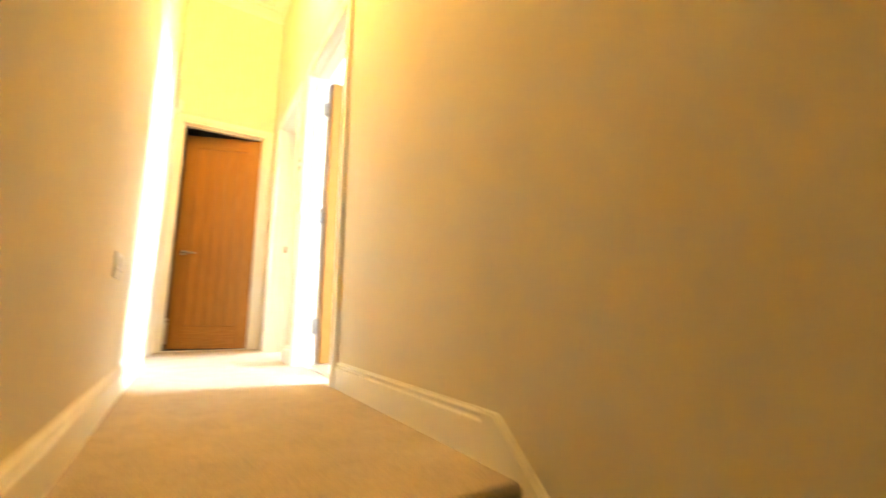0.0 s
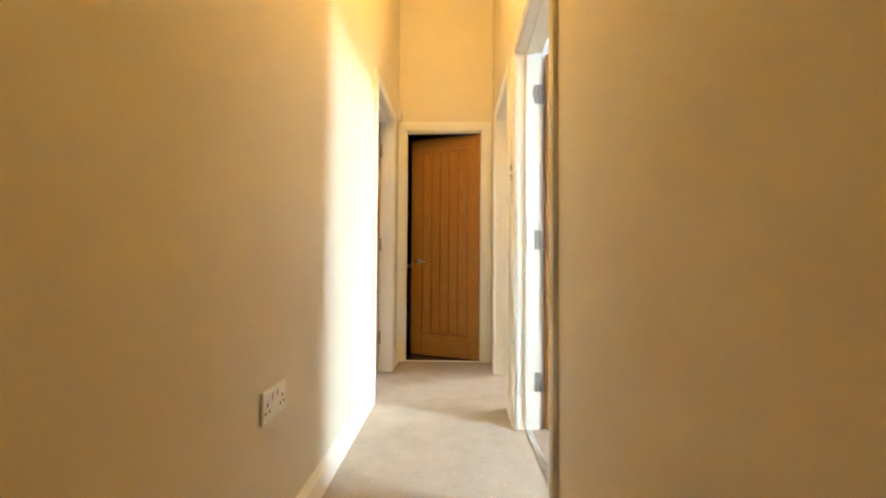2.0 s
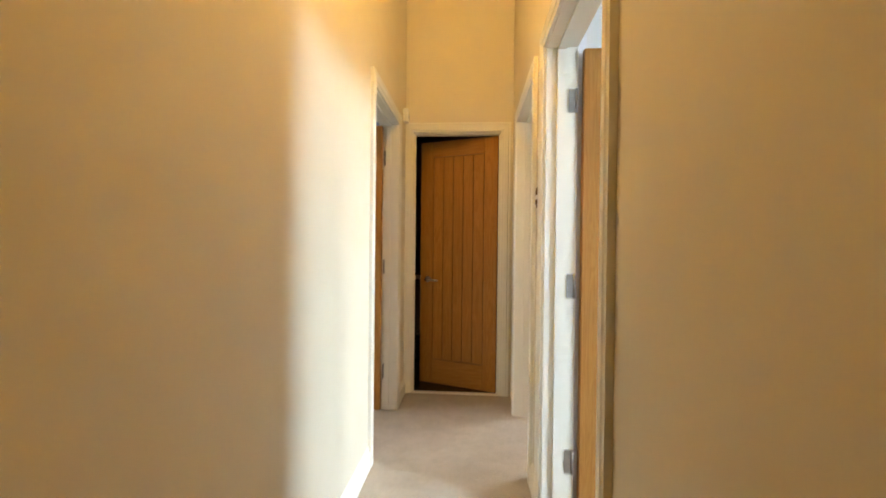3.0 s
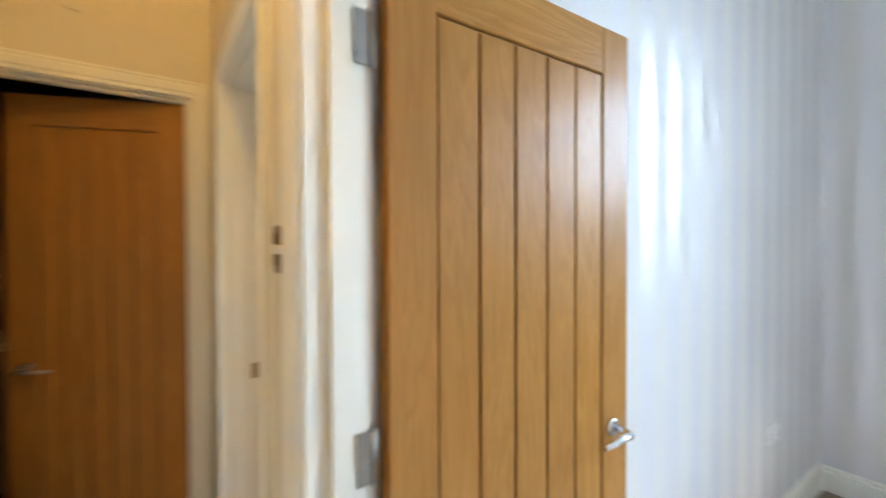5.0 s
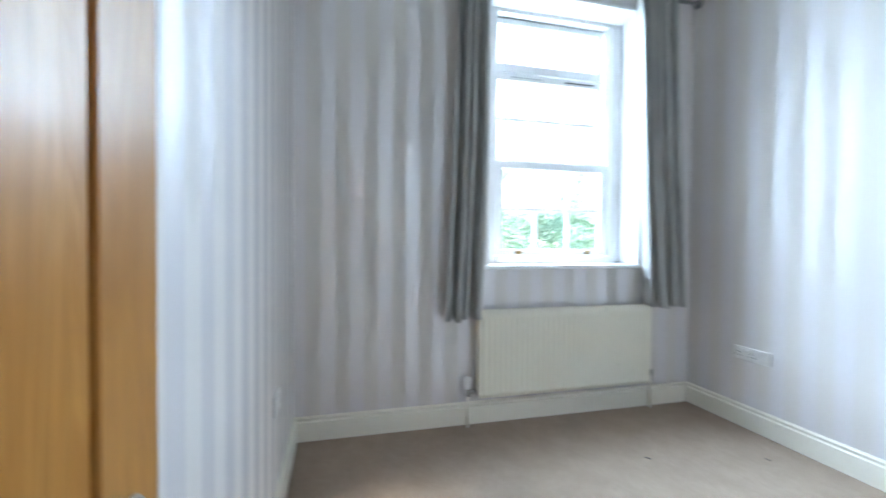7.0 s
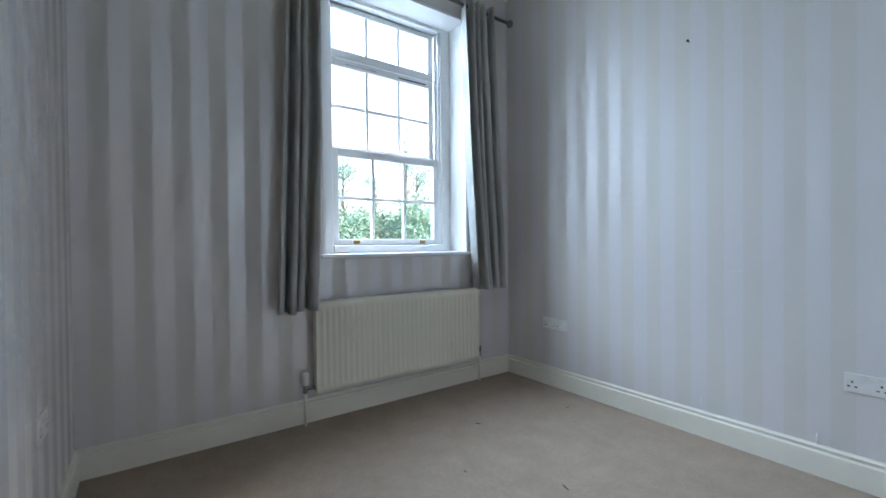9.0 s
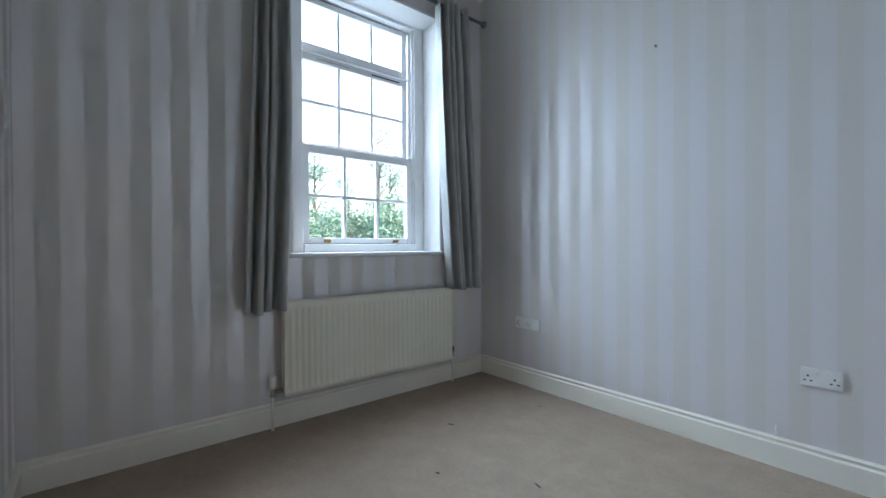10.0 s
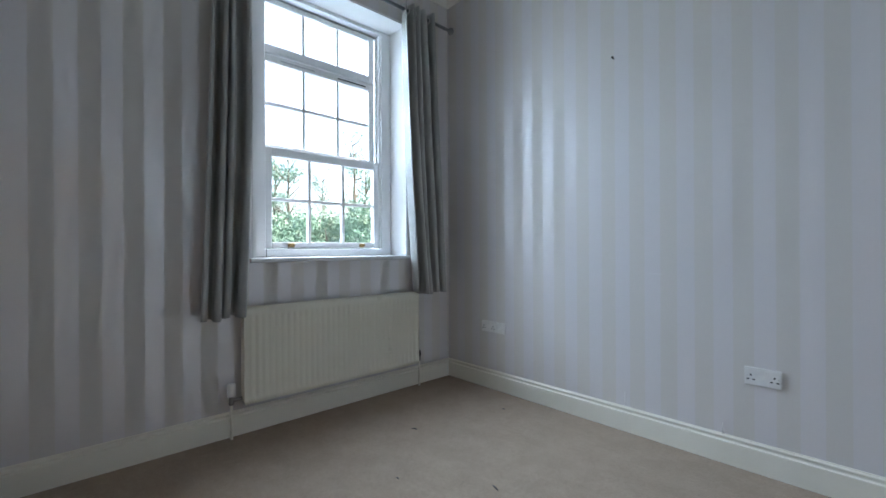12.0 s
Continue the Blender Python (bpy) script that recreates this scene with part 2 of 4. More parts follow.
CARPET_L = carpet("beige_ribbed_landing_carpet", (0.52, 0.44, 0.35), 38.0)
SATIN, MATT = (0.762, 0.730, 0.738), (0.620, 0.587, 0.555)
STRIPE_X = stripes("striped_wallpaper_x", "X", 1.243, 0.0815, SATIN, MATT)
STRIPE_Y = stripes("striped_wallpaper_y", "Y", 0.557, 0.0815, SATIN, MATT)
OAK = oak("lacquered_oak", 0.86)
OAK_RAIL = oak("lacquered_oak_rail", 0.85, True)
OAK_EDGE = oak("oak_groove", 0.55)
STEEL = metal("brushed_steel", (0.62, 0.61, 0.60), 0.32)
HINGE = metal("dull_hinge_steel", (0.33, 0.31, 0.29), 0.38)
CHROME = metal("polished_chrome", (0.80, 0.80, 0.82), 0.10)
DARKBRASS = metal("dark_brass", (0.20, 0.12, 0.05), 0.4)
BRASS = metal("aged_brass", (0.36, 0.25, 0.11), 0.35)
RADPAINT = paint("cream_radiator_enamel", (0.78, 0.745, 0.625), 0.32, 0.03, 0.0003)
PLASTIC = plain("white_plastic", (0.75, 0.735, 0.715), 0.35)
GREYPLASTIC = plain("grey_plastic", (0.45, 0.45, 0.46), 0.4)
BLACK = plain("black_slot", (0.012, 0.012, 0.012), 0.5)
CURTAIN = cloth("grey_curtain_cloth", (0.36, 0.36, 0.345))
RODGREY = metal("grey_curtain_rod_metal", (0.22, 0.22, 0.23), 0.42)
# floor of the unlit room, its darkness likewise held in the colour
UNLIT_FLOOR = plain("unlit_floor_shade", (0.03, 0.022, 0.018), 0.25)
LINT = plain("grey_lint", (0.13, 0.12, 0.12), 0.9)
CERAMIC = plain("cream_ceramic", (0.72, 0.68, 0.56), 0.15)
PAPER_EDGE = plain("torn_wallpaper_edge", (0.70, 0.69, 0.68), 0.8)
GLASS = pane("window_glass")
BULB = glow("lit_lamp_glass", (1.0, 0.72, 0.36), 6.0)
LEAF_B = leaf("bush_leaves", (0.08, 0.17, 0.12), (0.24, 0.37, 0.26))
LEAF_T = leaf("tree_leaves", (0.10, 0.20, 0.15), (0.25, 0.37, 0.29))
BARK = paint("bark", (0.16, 0.13, 0.10), 0.9, 0.2, 0.01)
GRASS = paint("grass_ground", (0.07, 0.12, 0.04), 0.9, 0.25, 0.01)

# ---- structure ----
def wall_y(name, x0, x1, y0, y1, z0, z1, holes, material, label):
    """A wall along y with openings (y0, y1, z0, z1), in order."""
    bm, at = bmesh.new(), y0
    for a, b, lo, hi in holes:
        box(bm, (x0, at, z0), (x1, a, z1))
        if lo > z0:
            box(bm, (x0, a, z0), (x1, b, lo))
        box(bm, (x0, a, hi), (x1, b, z1))
        at = b
    box(bm, (x0, at, z0), (x1, y1, z1))
    return solid(name, bm, material, label, "wall")


def wall_x(name, y0, y1, x0, x1, z0, z1, holes, material, label):
    bm, at = bmesh.new(), x0
    for a, b, lo, hi in holes:
        box(bm, (at, y0, z0), (a, y1, z1))
        if lo > z0:
            box(bm, (a, y0, z0), (b, y1, lo))
        box(bm, (a, y0, hi), (b, y1, z1))
        at = b
    box(bm, (at, y0, z0), (x1, y1, z1))
    return solid(name, bm, material, label, "wall")


D1 = (1.742, 2.548)      # bedroom doorway in the door wall
D2 = (2.870, 3.607)      # next doorway in the same wall
D3 = (2.950, 3.645)      # doorway in the opposite wall
DE = (-0.270, 0.405)     # doorway in the end wall
HEAD, HEAD_END = 2.000, 2.035
LIN = 0.028
R1, R2 = (D1[0] - LIN, D1[1] + LIN, 0, HEAD + LIN), (D2[0] - LIN, D2[1] + LIN, 0, HEAD + LIN)
STAIRS_Y = -2.70
XM = 0.560
wall_y("wall_landing_right", XR, XM, STAIRS_Y, YE, -3.2, ZC + 0.1, [(R1[0], R1[1], -0.02, R1[3]), (R2[0], R2[1], -0.02, R2[3])], CREAM, "cream painted landing wall with two doorways")
wall_y("wall_bedroom_door_side", XM, XRB, YB - 0.12, 2.64, 0, ZB + 0.1, [R1], STRIPE_Y, "striped wallpaper wall with the doorway")
wall_y("wall_far_room_door_side", XM, XRB, 2.64, 6.2, 0, ZB + 0.1, [R2], WHITEWALL, "white painted wall with the doorway")
wall_y("wall_landing_left", XL - 0.06, XL, STAIRS_Y, YE, -3.2, ZC + 0.1, [(D3[0] - LIN, D3[1] + LIN, -0.02, HEAD + LIN)], CREAM, "cream painted landing wall with one doorway")
wall_y("wall_blue_room_door_side", XL - 0.12, XL - 0.06, 2.10, YE, 0, ZC + 0.1, [(D3[0] - LIN, D3[1] + LIN, 0, HEAD + LIN)], BLUE, "blue painted wall with the doorway")
wall_x("wall_landing_end", YE, YE + 0.05, XL - 0.06, XM, 0, ZC + 0.1, [(DE[0] - LIN, DE[1] + LIN, 0, HEAD_END + LIN)], CREAM, "cream painted end wall above and beside the door")
wall_x("wall_dark_room_door_side", YE + 0.05, YE + 0.10, -1.60, XM, 0, ZC + 0.1, [(DE[0] - LIN, DE[1] + LIN, 0, HEAD_END + LIN)], UNLIT_SHADE, "wall with the doorway, darkness of the unlit room in its colour")
wall_x("wall_stair_foot", STAIRS_Y - 0.1, STAIRS_Y, XL - 0.06, XM, -3.2, ZC + 0.1, [], CREAM, "cream painted wall at the foot of the stairs")

# bedroom shell
WIN_Y, WIN_Z = (0.310, 1.425), (0.985, 2.735)
wall_y("wall_bedroom_window", XW, XW + 0.26, YB - 0.12, 2.64, -3.2, ZB + 0.1, [(*WIN_Y, *WIN_Z)], STRIPE_Y, "striped wallpaper wall around the sash window")
wall_y("wall_outer_brick", XW + 0.26, XW + 0.335, YB - 0.12, 6.2, -3.2, ZC + 0.1, [(0.36, 1.37, 1.0, 2.70), (4.0, 5.2, 0.85, 2.35)], WHITEWALL, "pale outer skin of the house wall")
wall_x("wall_bedroom_back", YB - 0.12, YB, XRB, XW, 0, ZB + 0.1, [], STRIPE_X, "wall with satin and matt striped wallpaper")
wall_x("wall_bedroom_side", YL, 2.64, XRB, XW, 0, ZB + 0.1, [], STRIPE_X, "striped wallpaper wall behind the open door")
# next room, blue room and dark room
wall_x("wall_far_room_near", 2.64, 2.70, XRB, XW, 0, ZB + 0.1, [], WHITEWALL, "white painted partition wall")
wall_x("wall_far_room_end", 6.10, 6.20, XRB, XW, 0, ZB + 0.1, [], WHITEWALL, "white painted end wall")
wall_y("wall_far_room_window", XW, XW + 0.26, 2.70, 6.10, 0, ZB + 0.1, [(4.0, 5.2, 0.85, 2.35)], WHITEWALL, "white painted wall with an unseen window opening, added for light")
wall_x("wall_blue_room_near", 2.00, 2.10, -3.20, XL - 0.06, 0, ZC + 0.1, [], BLUE, "blue painted side wall")
wall_x("wall_blue_room_end", YE, YE + 0.05, -3.20, XL - 0.06, 0, ZC + 0.1, [], BLUE, "blue painted end wall")
wall_y("wall_blue_room_window", -3.32, -3.20, 2.00, YE + 0.05, 0, ZC + 0.1, [(2.65, 3.55, 1.0, 2.2)], BLUE, "blue painted wall with an unseen window opening, added for light")
# unlit room: the shade is in the colour of these walls
wall_y("wall_dark_room_left", -1.70, -1.60, YE + 0.05, 6.10, 0, ZC + 0.1, [], UNLIT_SHADE, "side wall of the unlit room, darkness put into its colour")
wall_x("wall_dark_room_end", 6.00, 6.10, -1.60, XM, 0, ZC + 0.1, [], UNLIT_SHADE, "end wall of the unlit room, darkness put into its colour")

solid("floor_landing", boxes(((XL - 0.06, NOSE, -0.2), (XM, YE + 0.05, 0))), CARPET_L, "beige ribbed loop carpet on the landing", "floor")
solid("floor_bedroom", boxes(((XM, YB - 0.12, -0.2), (XW, 2.64, 0))), CARPET, "brown-beige carpet of the empty bedroom", "floor")
solid("floor_far_room", boxes(((XM, 2.64, -0.2), (XW, 6.1, 0))), CARPET_L, "pale beige carpet of the next room", "floor")
solid("floor_blue_room", boxes(((-3.2, 2.1, -0.2), (XL - 0.06, YE, 0))), CARPET_L, "beige carpet of the blue room", "floor")
solid("floor_dark_room", boxes(((-1.6, YE + 0.05, -0.2), (XM, 6.0, 0))), UNLIT_FLOOR, "glossy floor of the unlit room, darkness put into its colour", "floor")
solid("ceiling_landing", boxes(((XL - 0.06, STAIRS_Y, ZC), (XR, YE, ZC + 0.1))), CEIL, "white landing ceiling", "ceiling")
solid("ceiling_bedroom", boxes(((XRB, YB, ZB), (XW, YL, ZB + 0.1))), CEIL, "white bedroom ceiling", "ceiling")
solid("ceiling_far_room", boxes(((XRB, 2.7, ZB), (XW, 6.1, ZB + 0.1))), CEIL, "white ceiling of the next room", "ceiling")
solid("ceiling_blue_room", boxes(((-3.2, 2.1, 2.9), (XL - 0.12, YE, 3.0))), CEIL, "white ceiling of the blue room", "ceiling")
solid("ceiling_dark_room", boxes(((-1.6, YE + 0.1, 2.6), (XM, 6.0, 2.7))), UNLIT_SHADE, "ceiling of the unlit room, darkness put into its colour", "ceiling")

# stairs down from the landing
stairs = thing("stairs", pose(0, NOSE, 0), "straight flight of beige carpeted stairs down from the landing", "stairs", kind="structure")
RISE, GOING = 0.19, 0.225
for k in range(1, 14):
    bm = boxes(((XL, -GOING * k - 0.02, -RISE * k - 0.25), (XR, -GOING * (k - 1) - 0.0005, -RISE * k)), bevel=0.012, segments=2)
    part("step", bm, CARPET_L, stairs)
part("top_nosing", tube(bmesh.new(), [(XL, -0.002, -0.017), (XR, -0.002, -0.017)], 0.0165, 14), CARPET_L, stairs)
solid("floor_stair_foot", boxes(((XL - 0.06, STAIRS_Y, -3.2), (XR, NOSE - GOING * 13, -RISE * 13 - 0.0))), CARPET_L, "beige carpet at the foot of the stairs", "floor")

# skirtings
SKIRT = [(0, 0), (0.018, 0), (0.018, 0.104), (0.0165, 0.1075), (0.0095, 0.110), (0.0078, 0.114), (0.0085, 0.119), (0.0118, 0.123), (0.0122, 0.128), (0.009, 0.132), (0.0048, 0.134), (0.0048, 0.138), (0, 0.138)]


def skirting(name, path, height=SK):
    """A moulded board: flat below, a ledge, a hollow and a bead above."""
    profile = [(a, b * height / 0.138) for a, b in SKIRT]
    return solid(name, sweep(bmesh.new(), path, profile, lambda a, b, z: (a, b, z)), GLOSS, "cream-white gloss painted moulded skirting board", "skirting board")


KINK = 0.545
ARCH = 0.072
skirting("baseboard_landing_right", [(XR, KINK), (XR, R1[0] - ARCH + 0.012)])
skirting("baseboard_landing_between_doors", [(XR, R1[1] + ARCH - 0.012), (XR, R2[0] - ARCH + 0.012)])
skirting("baseboard_landing_left", [(XL, D3[0] - LIN - ARCH + 0.012), (XL, KINK)])
skirting("baseboard_landing_left_end", [(XL, YE - 0.02), (XL, D3[1] + LIN + ARCH - 0.012)])
skirting("baseboard_bedroom", [(XRB, R1[0] - ARCH + 0.012), (XRB, YB), (XW, YB), (XW, YL), (XRB + 0.08, YL)], SKB)
skirting("baseboard_far_room", [(XW, 6.10), (XRB, 6.10), (XRB, R2[1] + ARCH)])


def stair_string(name, x, side):
    """The sloping board that follows the stairs on a wall."""
    slope = RISE / GOING
    bm = bmesh.new()
    low = -2.4
    outline = [(KINK, 0.0), (KINK, SK), (KINK - 0.05, SK), (low, SK - (KINK - 0.05 - low) * slope), (low, -0.36 - (KINK - 0.05 - low) * slope), (KINK - 0.03, -0.30)]
    a = [bm.verts.new((x, y, z)) for y, z in outline]
    b = [bm.verts.new((x + side * 0.020, y, z)) for y, z in outline]
    bm.faces.new(a)
    bm.faces.new(b[::-1])
    for i in range(len(a)):
        j = (i + 1) % len(a)
        bm.faces.new((a[i], a[j], b[j], b[i]))
    bmesh.ops.bevel(bm, geom=[e for e in bm.edges if abs(e.verts[0].co.x - e.verts[1].co.x) < 1e-6 and abs(e.verts[0].co.x - x) > 0.01], offset=0.004, segments=2, affect="EDGES")
    return solid(name, bm, GLOSS, "white painted sloping stair string board on the wall", "skirting board")


stair_string("trim_stair_string_right", XR, -1)
stair_string("trim_stair_string_left", XL, 1)

# cornices
COVE = [(0, 0), (0, -0.095), (0.010, -0.095), (0.012, -0.085), (0.030, -0.055), (0.062, -0.020), (0.088, -0.010), (0.095, 0)]


def cornice(name, path, z):
    return solid(name, sweep(bmesh.new(), path, COVE, lambda a, b, h: (a, b, z + h)), CEIL, "white moulded plaster cornice", "cornice")


cornice("trim_cornice_landing", [(XR, STAIRS_Y), (XR, YE), (XL, YE), (XL, STAIRS_Y)], ZC - 0.0005)
cornice("trim_cornice_bedroom", [(XRB, YL), (XRB, YB), (XW, YB), (XW, YL), (XRB, YL)], ZB - 0.0005)

# ---- door frames and doors ----
ARCHITRAVE = [(0, 0), (0, 0.012), (0.006, 0.015), (0.018, 0.015), (0.022, 0.019), (0.050, 0.021), (0.056, 0.017), (0.064, 0.020), (0.072, 0.018), (0.072, 0)]


def door_frame(name, to_world, width, depth, label, faces=(0, 1), stop=0.5, clip=(1, 1), head=HEAD):
    """Lining, stop and architraves of a doorway. to_world maps (along, up, into the wall) to the world."""
    frame_ob = thing(name, Matrix(), label, "door frame", kind="structure")

    def slab(bm, a, b):
        keep = len(bm.verts)
        box(bm, a, b)
        bm.verts.ensure_lookup_table()
        for v in bm.verts[keep:]:
            v.co = to_world(*v.co)
    bm = bmesh.new()
    slab(bm, (-LIN, 0, 0), (0, head, depth))
    slab(bm, (width, 0, 0), (width + LIN, head, depth))
    slab(bm, (-LIN, head, 0), (width + LIN, head + LIN, depth))
    part("lining", bm, GLOSS, frame_ob)
    bm = bmesh.new()
    s0, s1 = stop, stop + 0.035
    slab(bm, (0, 0, s0), (0.012, head - 0.012, s1))
    slab(bm, (width - 0.012, 0, s0), (width, head - 0.012, s1))
    slab(bm, (0, head - 0.012, s0), (width, head, s1))
    part("door_stop", bm, GLOSS, frame_ob)
    for side in faces:
        z0, way = (0, -1) if side == 0 else (depth, 1)
        bm = sweep(bmesh.new(), [(-0.006, 0), (-0.006, head + 0.006), (width + 0.006, head + 0.006), (width + 0.006, 0)], ARCHITRAVE, lambda a, b, h: to_world(max(-clip[0], min(width + clip[1], a)), b, z0 + way * h))
        part("architrave", bm, GLOSS, frame_ob)
    return frame_ob


def strike(parent, m):
    plate = part("strike_plate", boxes(((-0.012, -0.0015, -0.03), (0.012, 0.0015, 0.03)), bevel=0.001), BRASS, parent, "brass strike plate in the jamb")
    plate.matrix_local = m
    return plate


def lever(parent, x, z, y, way, toward):
    """A steel lever on a round rose: x, z on the leaf, y its face, way outward, toward where the lever points."""
    rose = part("handle_rose", tube(bmesh.new(), [(x, y, z), (x, y + way * 0.006, z), (x, y + way * 0.009, z)], [0.026, 0.026, 0.022], 24), CHROME, parent, "round chrome handle rose")
    bm = tube(bmesh.new(), [(x, y + way * 0.008, z), (x, y + way * 0.048, z), (x + toward * 0.004, y + way * 0.058, z), (x + toward * 0.014, y + way * 0.063, z), (x + toward * 0.05, y + way * 0.064, z + 0.002), (x + toward * 0.085, y + way * 0.063, z - 0.003), (x + toward * 0.118, y + way * 0.057, z - 0.006)], [0.010, 0.010, 0.0105, 0.0105, 0.010, 0.0095, 0.009], 14)
    part("lever_handle", bm, CHROME, parent, "chrome lever handle", smooth=False)
    return rose


def oak_door(name, m, width, label, back_handle=True, planks=5, H=1.978):
    """A boarded oak door; hinge at the origin, leaf along +x, thickness to -y; front face at -y."""
    T, z0 = 0.035, 0.008
    door = thing(name, m, label, "door", "oak doors", kind="structure")
    st, top, bot = 0.112, 0.128, 0.200

    def slab(n, a, b, bevel=0.0025):
        return part(n, boxes((a, b), bevel=bevel), OAK_RAIL if "rail" in n else OAK, door)
    slab("stile", (0.002, -T, z0), (st, 0, z0 + H))
    slab("stile", (width - st - 0.006, -T, z0), (width - 0.004, 0, z0 + H))
    slab("top_rail", (st, -T + 0.0005, z0 + H - top), (width - st - 0.006, -0.0005, z0 + H))
    slab("bottom_rail", (st, -T + 0.0005, z0), (width - st - 0.006, -0.0005, z0 + bot))
    part("core_panel", boxes(((st, -T + 0.012, z0 + bot), (width - st - 0.006, -0.012, z0 + H - top))), OAK_EDGE, door)
    lo, hi = st + 0.005, width - st - 0.011
    step = (hi - lo) / planks
    for k in range(planks):
        a, b = lo + k * step + (0.0035 if k else 0), lo + (k + 1) * step - (0.0035 if k < planks - 1 else 0)
        part("plank", boxes(((a, -T + 0.0035, z0 + bot + 0.005), (b, -0.0035, z0 + H - top - 0.005)), bevel=0.002), OAK, door)
    hx = width - 0.075
    lever(door, hx, 0.876, -T, -1, -1)
    if back_handle:
        lever(door, hx, 0.876, 0.0, 1, -1)
    part("latch_plate", boxes(((width - 0.0045, -T / 2 - 0.011, 0.83), (width - 0.002, -T / 2 + 0.011, 1.0))), STEEL, door, "steel latch plate in the door edge")
    return door


def hinge(parent, at, z, along, out):
    """A butt hinge in the jamb: leaf plate and knuckle. along, out: directions of the plate on the jamb and away from it."""
    a, o = Vector(along), Vector(out)
    bm = bmesh.new()
    p = Vector(at)
    c = p - a * 0.016
    half = Vector((abs(a.x) * 0.016 + abs(o.x) * 0.0015, abs(a.y) * 0.016 + abs(o.y) * 0.0015, 0.050))
    box(bm, c + Vector((0, 0, z)) - half, c + Vector((0, 0, z)) + half)
    tube(bm, [p + Vector((0, 0, z - 0.05)), p + Vector((0, 0, z + 0.05))], 0.0065, 12)
    return part("hinge", bm, HINGE, parent, "brushed steel butt hinge")


W1, W2, W3, WE = D1[1] - D1[0], D2[1] - D2[0], D3[1] - D3[0], DE[1] - DE[0]
f1 = door_frame("door_frame_1", lambda a, b, c: Vector((XR + c, D1[0] + a, b)), W1, XRB - XR, "white gloss door frame of the bedroom", stop=0.045)
f2 = door_frame("door_frame_2", lambda a, b, c: Vector((XR + c, D2[0] + a, b)), W2, XRB - XR, "white gloss door frame of the next room", stop=0.045)
f3 = door_frame("door_frame_3", lambda a, b, c: Vector((XL - c, D3[0] + a, b)), W3, 0.12, "white gloss door frame of the blue room", stop=0.045)
fe = door_frame("door_frame_4", lambda a, b, c: Vector((DE[0] + a, YE + c, b)), WE, 0.10, "white gloss door frame at the landing end", stop=0.02, clip=(DE[0] - XL - 0.001, XR - DE[1] - 0.001), head=HEAD_END)

# bedroom door, wide open against the side wall
d1 = oak_door("door_1", pose(0.650, 2.563, 0, 0, 0, 0), 0.774, "lacquered oak boarded door wide open, chrome lever handle", back_handle=False)
for z in (1.775, 0.995, 0.250):
    hinge(f1, (0.626, D1[1] - 0.004, 0), z, (1, 0, 0), (0, 1, 0))
strike(f1, pose(XR + 0.09, D1[0] + 0.001, 0.893))
# end door, ajar into the dark room: hinge on the far jamb side
de = oak_door("door_2", pose(DE[1] - 0.004, YE + 0.065, 0, 0, 0, 0) @ pose(0, 0, 0, 0, 0, -20) @ Matrix.Diagonal((-1, 1, 1, 1)), WE, "lacquered oak boarded door ajar into an unlit room", H=2.013)
# blue room door, open into that room
d3 = oak_door("door_3", pose(XL - 0.097, D3[1] - 0.002, 0, 0, 0, 180 - 4) @ Matrix.Diagonal((1, -1, 1, 1)), W3, "lacquered oak boarded door open into the blue room")
for z in (1.765, 1.007, 0.272):
    hinge(f3, (XL - 0.088, D3[1] - 0.004, 0), z, (-1, 0, 0), (0, 1, 0))
# next room's door stands open behind the partition
d4 = oak_door("door_4", pose(0.650, D2[0] + 0.002, 0, 0, 0, -4) @ Matrix.Diagonal((1, -1, 1, 1)), W2, "lacquered oak boarded door standing open in the next room")
strike(f2, pose(0.601, D2[1] - 0.001, 0.894))
solid("trim_threshold_end", boxes(((DE[0], YE - 0.012, 0), (DE[1], YE + 0.03, 0.006)), bevel=0.002), GLOSS, "cream painted threshold strip at the end door", "threshold strip")
solid("trim_threshold_bedroom", boxes(((XM - 0.015, D1[0], 0), (XM + 0.015, D1[1], 0.005)), bevel=0.002), STEEL, "metal carpet strip in the bedroom doorway", "threshold strip")

# ---- bedroom window ----
win = thing("window_1", pose(0, 0, 0), "white painted sliding sash window with small panes", "window", kind="structure")
WY0, WY1 = WIN_Y
XS = 3.605       # room face of the lower sash
YC = (0.470 + 1.252) / 2
part("window_sill", boxes(((XW - 0.028, WY0 - 0.025, 0.962), (XS - 0.02, WY1 + 0.025, 0.988)), bevel=0.007, segments=3), WINWHITE, win)
bm = bmesh.new()
for y0, y1 in ((WY0 + 0.001, 0.405), (1.287, WY1 - 0.001)):
    box(bm, (XS - 0.020, y0, 0.989), (XS + 0.115, y1, WIN_Z[1] - 0.002), 0.003)
box(bm, (XS - 0.020, 0.405, 2.700), (XS + 0.115, 1.287, WIN_Z[1] - 0.002), 0.003)
box(bm, (XS - 0.030, 0.405, 0.989), (XS + 0.115, 1.287, 1.042), 0.003)
part("box_frame", bm, WINWHITE, win)
bm = bmesh.new()
for y0, y1 in ((0.405, 0.420), (1.2845, 1.287)):
    box(bm, (XS - 0.008, y0, 1.043), (XS + 0.004, y1, 2.699), 0.002)
    box(bm, (XS + 0.046, y0, 1.043), (XS + 0.054, y1, 2.699), 0.002)
part("parting_bead", bm, WINWHITE, win)
# reveal lining boards
bm = bmesh.new()
box(bm, (XW - 0.002, WY0 - 0.004, 0.989), (XS - 0.022, WY0 + 0.012, WIN_Z[1] + 0.0))
